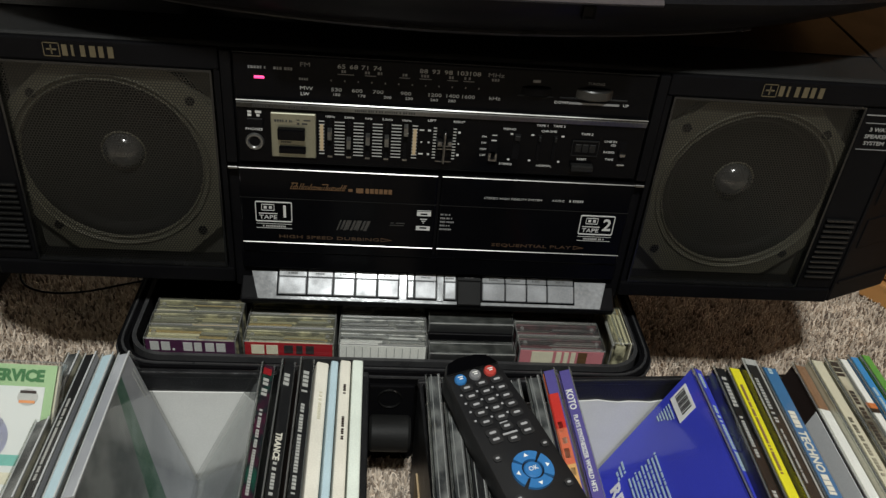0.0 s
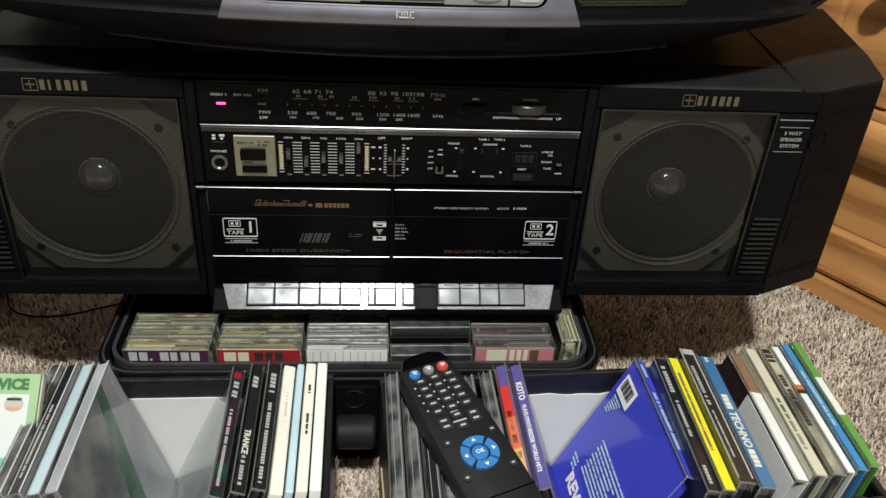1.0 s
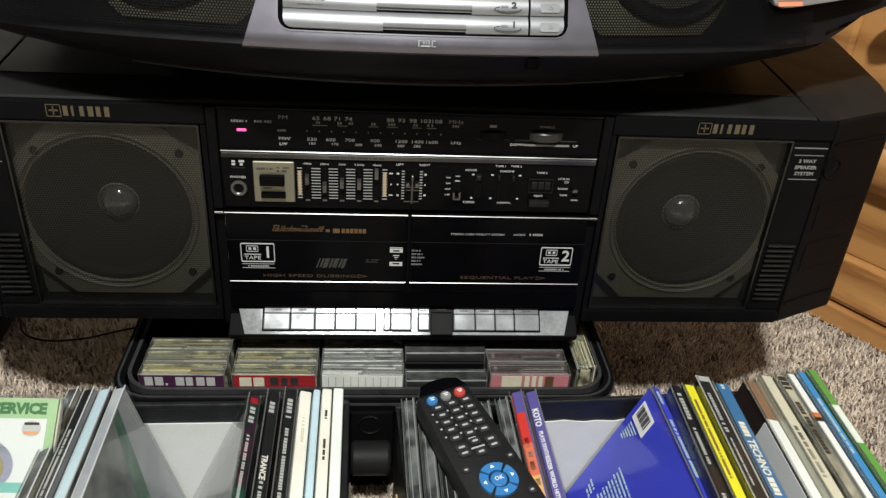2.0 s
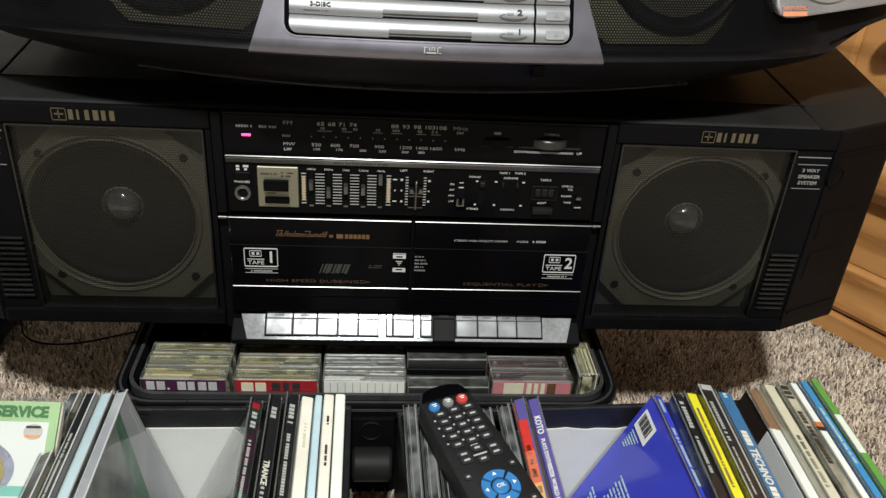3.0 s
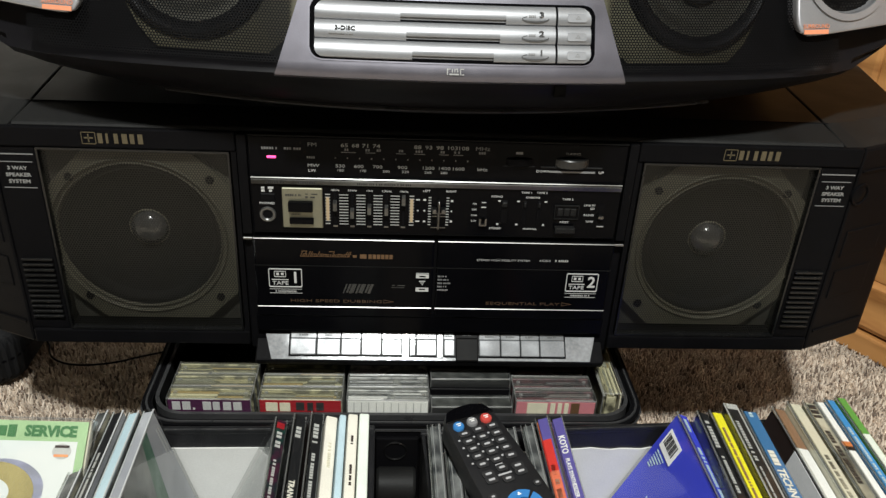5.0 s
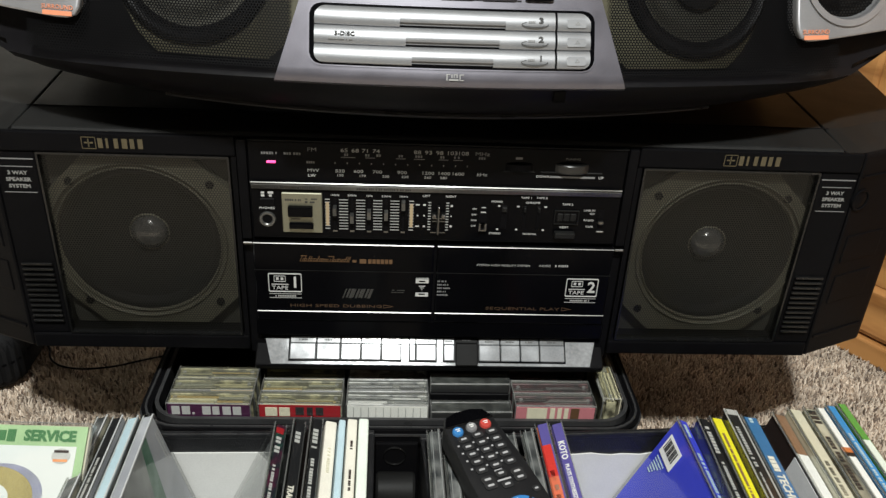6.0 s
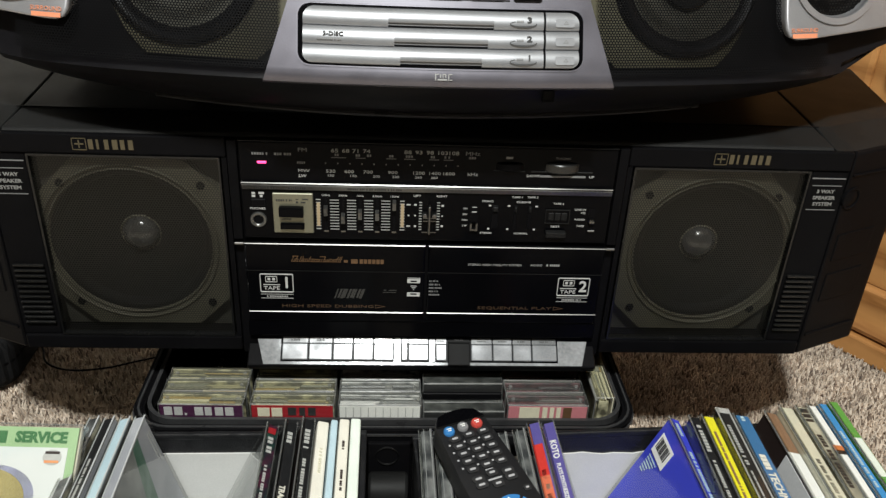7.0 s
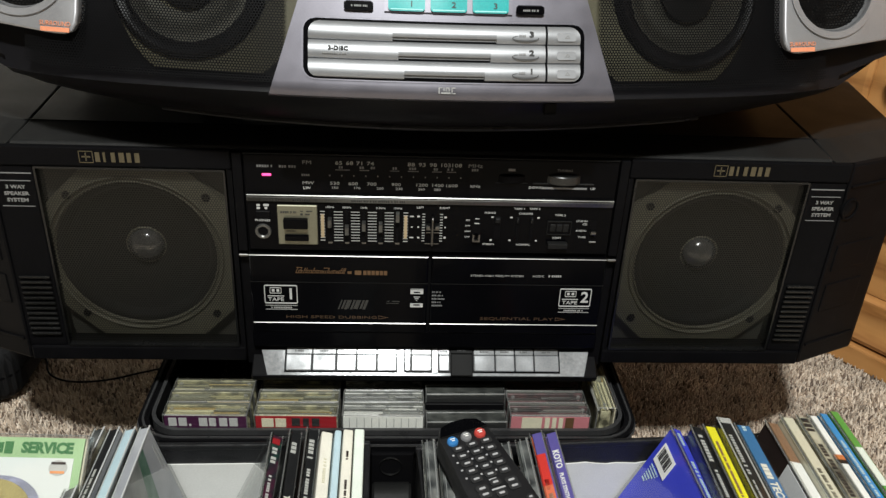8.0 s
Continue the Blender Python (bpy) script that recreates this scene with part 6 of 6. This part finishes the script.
# left box, right-hand group
left_row = (
    (-0.0740, 25.0, PARTY, SMOKY, "clear compact disc case with a multicoloured spine", False, 0.0102, ((word_bars(0.016, 0.034, 0.004, 131), SILVERP), ([(0.006, 0.012, -0.003, 0.003)], RED), (word_bars(0.045, 0.115, 0.0022, 132), SILVERP))),
    (-0.0600, 21.5, BLACKP, BLACKP, "clear compact disc case with a black spine", False, 0.0102, ((word_bars(0.014, 0.028, 0.004, 133), SILVERP), (word_bars(0.092, 0.118, 0.0026, 134), SILVERP))),
    (-0.0470, 18.0, BLACKP, DARKBR, "clear compact disc case with a black and brown spine", False, 0.0102, ((word_bars(0.014, 0.034, 0.0040, 135), SILVERP), (word_bars(0.045, 0.118, 0.0026, 136), SILVERP))),
    (-0.0362, 14.5, OFFWHITE, None, "off-white card disc sleeve with faint handwriting", True, 0.0088, ((word_bars(0.030, 0.055, 0.0022, 137), CREAM),)),
    (-0.0260, 11.0, PALEBLUE, None, "thin pale blue card disc sleeve", True, 0.0052, ()),
    (-0.0195, 8.0, OFFWHITE, None, "off-white card disc sleeve with small print", True, 0.0075, ((word_bars(0.025, 0.034, 0.0018, 138) + word_bars(0.055, 0.075, 0.0018, 139), DARKBR),)),
    (-0.0110, 4.5, MINT, None, "mint-white card disc sleeve standing by the wall", True, 0.0075, ()),
)
for i, (x, deg, spine, cover, lab, is_card, t, marks) in enumerate(left_row):
    hh = 0.1400 - (0.010 if is_card else 0.0)
    disc_case(lean_at(LB, x, deg, -0.0065 if i < 3 else -0.0035, hh), spine, cover, cover, lab, t, hh, tray=None if i == 0 else DISC_TRAY, card=is_card, marks=marks, see_through=(PALEGREY, PALEGREY, FOREST) if i == 0 else None, words=(("TRANCE", 0.0058, 0.068, OFFWHITE),) if i == 1 else ())
# left box, left-hand group
for i, (x, deg, spine, cover, lab) in enumerate((
    (-0.1725, -14.5, PALEGREY, FOREST, "clear compact disc case with a green landscape cover"),
    (-0.1832, -16.5, PALEBLUE, SMOKY, "clear compact disc case with a pale blue spine"),
    (-0.1945, -16.0, BLACKP, PALEGREY, "clear compact disc case with a black spine and pale print"),
    (-0.2055, -15.5, SMOKY, MIXED, "clear compact disc case with a yellowed spine"),
    (-0.3400, -58.0, SMOKY, MIXED, "clear compact disc case slumped on its side in the box"),
    (-0.3560, -57.0, MIXED, MIXED, "clear compact disc case slumped on its side in the box"),
)):
    # the long pale lines paint highlights along the clear edges
    disc_case(lean_at(LB, x, deg, -0.0075), spine, cover, cover, lab, tray=None if i == 0 else DISC_TRAY, see_through=(PALEGREY, EMERALD, SLATE) if i == 0 else None, marks=(([(0.001, 0.1225, 0.0036, 0.0046), (0.001, 0.1225, -0.0034, -0.0027)], PAPER_GLINT),) + (((word_bars(0.045, 0.11, 0.0017, 150 + i), SILVERP),) if i == 2 else ()))

# case lying back on the row, its printed cover facing up
DM = pose(-0.2360, -0.1040, 0.1660, -48, 0, -2)
LIME = mat("pale_lime_print", (0.30, 0.45, 0.24), 0.35)
PICTURE = art("pale_sky_picture", (0.45, 0.55, 0.58), (0.62, 0.64, 0.62), 12)
OLIVEP = mat("olive_gold_print", (0.30, 0.25, 0.10), 0.4, var=0.3)
LILAC = mat("pale_lilac_print", (0.36, 0.37, 0.50), 0.4)
DARKGREEN = mat("bottle_green_print", (0.03, 0.14, 0.04), 0.5)
lie = thing("cd_case", "clear compact disc case, pale green cover, lying on the row", "CD case", DM, "discs standing in the boxes", built_in_place=False)
clear_shell(-0.142, 0, 0, 0.0102, -0.1245, 0, lie)
part("booklet", bbox_bm(-0.130, -0.003, 0.0012, 0.0022, -0.1220, -0.0025), LIME, lie, "pale green printed cover")
part("disc_tray", bbox_bm(-0.140, -0.002, 0.0035, 0.0085, -0.1225, -0.002), MIXED, lie)
part("picture", bars([(-0.123, -0.0085, -0.115, -0.0160)], front(0, 0, 0.0010)), PICTURE, lie)
part("title", bars([(-0.0112 - 0.0066 * i - 0.0056, -0.0112 - 0.0066 * i, -0.0136 + 0.0006 * (i % 3), -0.0054 - 0.0007 * (i % 2)) for i in range(6, 17) if i not in (9, 13)], front(0, 0, 0.0010)), DARKGREEN, lie)
part("lettering", text_bm("SERVICE", 0.0098, pose(-0.0275, 0.0008, -0.0096, 90, 0, 0), heavy=0.0005, stretch=0.98), DARKGREEN, lie)
for cz in (-0.0500, -0.0820):
    o_ = [(-0.060 + 0.028 * math.cos(2 * math.pi * k / 40), cz + 0.020 * math.sin(2 * math.pi * k / 40)) for k in range(40)]
    i_ = [(-0.064 + 0.016 * math.cos(2 * math.pi * k / 40), cz + 0.010 * math.sin(2 * math.pi * k / 40)) for k in range(40)]
    part("numeral_shape", ring_prism(o_, i_, 0.0004, 0.0008, "y"), OLIVEP, lie)
    part("numeral_shade", ring_prism([(x + 0.006, z + 0.002) for x, z in o_], [(x + 0.002, z) for x, z in i_], 0.0008, 0.00095, "y"), LILAC, lie)
dot = prism([(-0.0180 + 0.0062 * math.cos(2 * math.pi * k / 28), -0.0225 + 0.0052 * math.sin(2 * math.pi * k / 28)) for k in range(28)], 0.0004, 0.0008, "y")
part("sticker", dot, SILVERP, lie)
part("sticker_print", bars([(-0.0228, -0.0132, -0.0202, -0.0185)], front(0, 0, 0.0003)), DARKBR, lie)
part("sticker_print", bars([(-0.0228, -0.0132, -0.0262, -0.0245)], front(0, 0, 0.0003)), FIRE, lie)
part("picture_print", bars([(-0.038, -0.0095, -0.0640, -0.0600), (-0.032, -0.013, -0.0600, -0.0575)], front(0, 0, 0.0008)), mat("teal_print", (0.16, 0.42, 0.36), 0.5), lie)
part("picture_band", bars([(-0.123, -0.0085, -0.075, -0.068)], front(0, 0, 0.0008)), CREAM, lie)

# ---- the remote control ----
RM = pose(0.0190, -0.0885, 0.1680, 6.5, 0, 22.0)
rc = thing("remote_control", "black remote control with blue ring keys lying on the discs", "remote", RM, built_in_place=False)
RUBBER = mat("grey_rubber_button", (0.018, 0.018, 0.019), 0.5)
RBLUE = mat("blue_rubber_button", (0.03, 0.16, 0.40), 0.4)
RRED = mat("red_rubber_button", (0.42, 0.05, 0.04), 0.4)
RGREY = mat("pale_grey_rubber_button", (0.36, 0.36, 0.37), 0.5)
RBODY = mat("matt_black_remote_plastic", (0.011, 0.011, 0.012), 0.45, bump=0.1, bump_scale=3000, spec=0.3)
outline = [(-0.0195, -0.012), (-0.0150, -0.0035), (-0.006, -0.0005), (0.006, -0.0005), (0.0150, -0.0035), (0.0195, -0.012), (0.0225, -0.060), (0.0235, -0.110), (0.0225, -0.150), (0.0185, -0.172), (0.0, -0.176), (-0.0185, -0.172), (-0.0225, -0.150), (-0.0235, -0.110), (-0.0225, -0.060)]
part("body", prism(outline, -0.0195, -0.0004, "z", 0.0022, 2), RBODY, rc, smooth=True)
part("window", prism([(-0.0185, -0.0125), (-0.0142, -0.0045), (-0.006, -0.0018), (0.006, -0.0018), (0.0142, -0.0045), (0.0185, -0.0125)], -0.0006, 0.0002, "z"), GLOSS, rc, "glossy dark infrared window")
part("window_edge", bbox_bm(-0.0185, 0.0185, -0.0140, -0.0128, -0.0006, 0.0007, 0.0004, 1), RIB, rc)
part("cover_mark", bars([(-0.0060 + 0.0034 * i, -0.0042 + 0.0034 * i, -0.0022, 0.0022) for i in range(4)], Matrix.Translation((0.001, -0.1380, 0.0))), RGREY, rc)
part("cover_line", bbox_bm(-0.0225, 0.0225, -0.1280, -0.1272, -0.0008, 0.0002), GLOSS, rc)


def round_key(x, y, r, material, name="button"):
    b = lathe([(r, -0.001), (r, 0.0012), (r * 0.85, 0.0020), (0.0001, 0.0023)], 20, "z")
    bmesh.ops.translate(b, vec=(x, y, 0), verts=b.verts[:])
    return part(name, b, material, rc, smooth=True)


def pill(x, y, w=0.0036, h=0.0021, material=RGREY):
    k = part("button", prism(rounded(x - w - 0.0006, x + w + 0.0006, y - h - 0.0006, y + h + 0.0006, h, 4), -0.001, 0.0010, "z"), RUBBER, rc)
    part("button_print", prism(rounded(x - w * 0.6, x + w * 0.6, y - h * 0.36, y + h * 0.36, h * 0.3, 3), 0.0006, 0.0013, "z"), material, k)


round_key(-0.0120, -0.0195, 0.0040, RBLUE, "blue_button")
round_key(-0.0010, -0.0185, 0.0040, mat("mid_grey_rubber", (0.17, 0.17, 0.175), 0.5), "grey_button")
for kx_, ky_ in ((-0.0120, -0.0195), (-0.0010, -0.0185), (0.0100, -0.0185)):
    part("button_print", bars([(-0.0018, 0.0018, 0.0006, 0.0012), (-0.0012, 0.0012, -0.0010, -0.0003)], Matrix.Translation((kx_, ky_, 0.0024))), WHITE, rc)
round_key(0.0100, -0.0185, 0.0042, RRED, "power_button")
for r, y in enumerate((-0.0262, -0.0333, -0.0402, -0.0472, -0.0545)):
    for c in (-0.0110, 0.0, 0.0110):
        pill(c, y - (0.0008 if c < 0 else 0.0))
    if r:
        part("button_print", bars([(x, x + 0.0014, -0.0005, 0.0007) for x in (-0.0175, -0.0062, 0.0050)], Matrix.Translation((0, y + 0.0022, 0))), RGREY, rc)
for x, y in ((-0.0110, -0.0640), (-0.0110, -0.0690), (0.0110, -0.0640), (0.0110, -0.0690)):
    pill(x, y, 0.0038, 0.0022)
pill(0.0, -0.0620, 0.0034, 0.0022)
pill(0.0, -0.0715, 0.0034, 0.0022)
part("button_print", bars([(-0.0050, 0.0050, -0.0006, 0.0006)], Matrix.Translation((0, -0.0668, 0.0))), RGREY, rc)
part("button_print", bars([(-0.0030, 0.0025, -0.0005, 0.0005)], Matrix.Translation((0, -0.0585, 0.0))), RGREY, rc)
for q in range(4):
    a0 = radians(q * 90 - 40)
    pts = [(0.0128 * math.cos(a0 + radians(80 * k / 10)), 0.0128 * math.sin(a0 + radians(80 * k / 10))) for k in range(11)]
    pts += [(0.0068 * math.cos(a0 + radians(80 * (10 - k) / 10)), 0.0068 * math.sin(a0 + radians(80 * (10 - k) / 10))) for k in range(11)]
    seg = part("arrow_key", prism([(x, y - 0.0955) for x, y in pts], -0.001, 0.0018, "z"), RBLUE, rc, "blue ring key")
    ca, sa = math.cos(radians(q * 90)), math.sin(radians(q * 90))
    tri = [(0.0113, 0.0), (0.0090, 0.0015), (0.0090, -0.0015)]
    part("arrow", prism([(x * ca - y * sa, x * sa + y * ca - 0.0955) for x, y in tri], 0.0016, 0.0020, "z"), WHITE, seg)
ok = round_key(0.0, -0.0955, 0.0056, RBLUE, "ok_button")
part("lettering", text_bm("OK", 0.0042, Matrix.Translation((0, -0.0955, 0.0025))), WHITE, ok)
for x, y in ((-0.0165, -0.0815), (0.0165, -0.0810), (-0.0165, -0.1100), (0.0165, -0.1100)):
    pill(x, y, 0.0020, 0.0018)
part("brand_print", bars([(-0.0070, -0.0030, -0.0022, 0.0022), (-0.0020, 0.0020, -0.0022, 0.0022), (0.0032, 0.0062, -0.0022, 0.0022)], Matrix.Translation((0, -0.140, 0))), RGREY, rc)
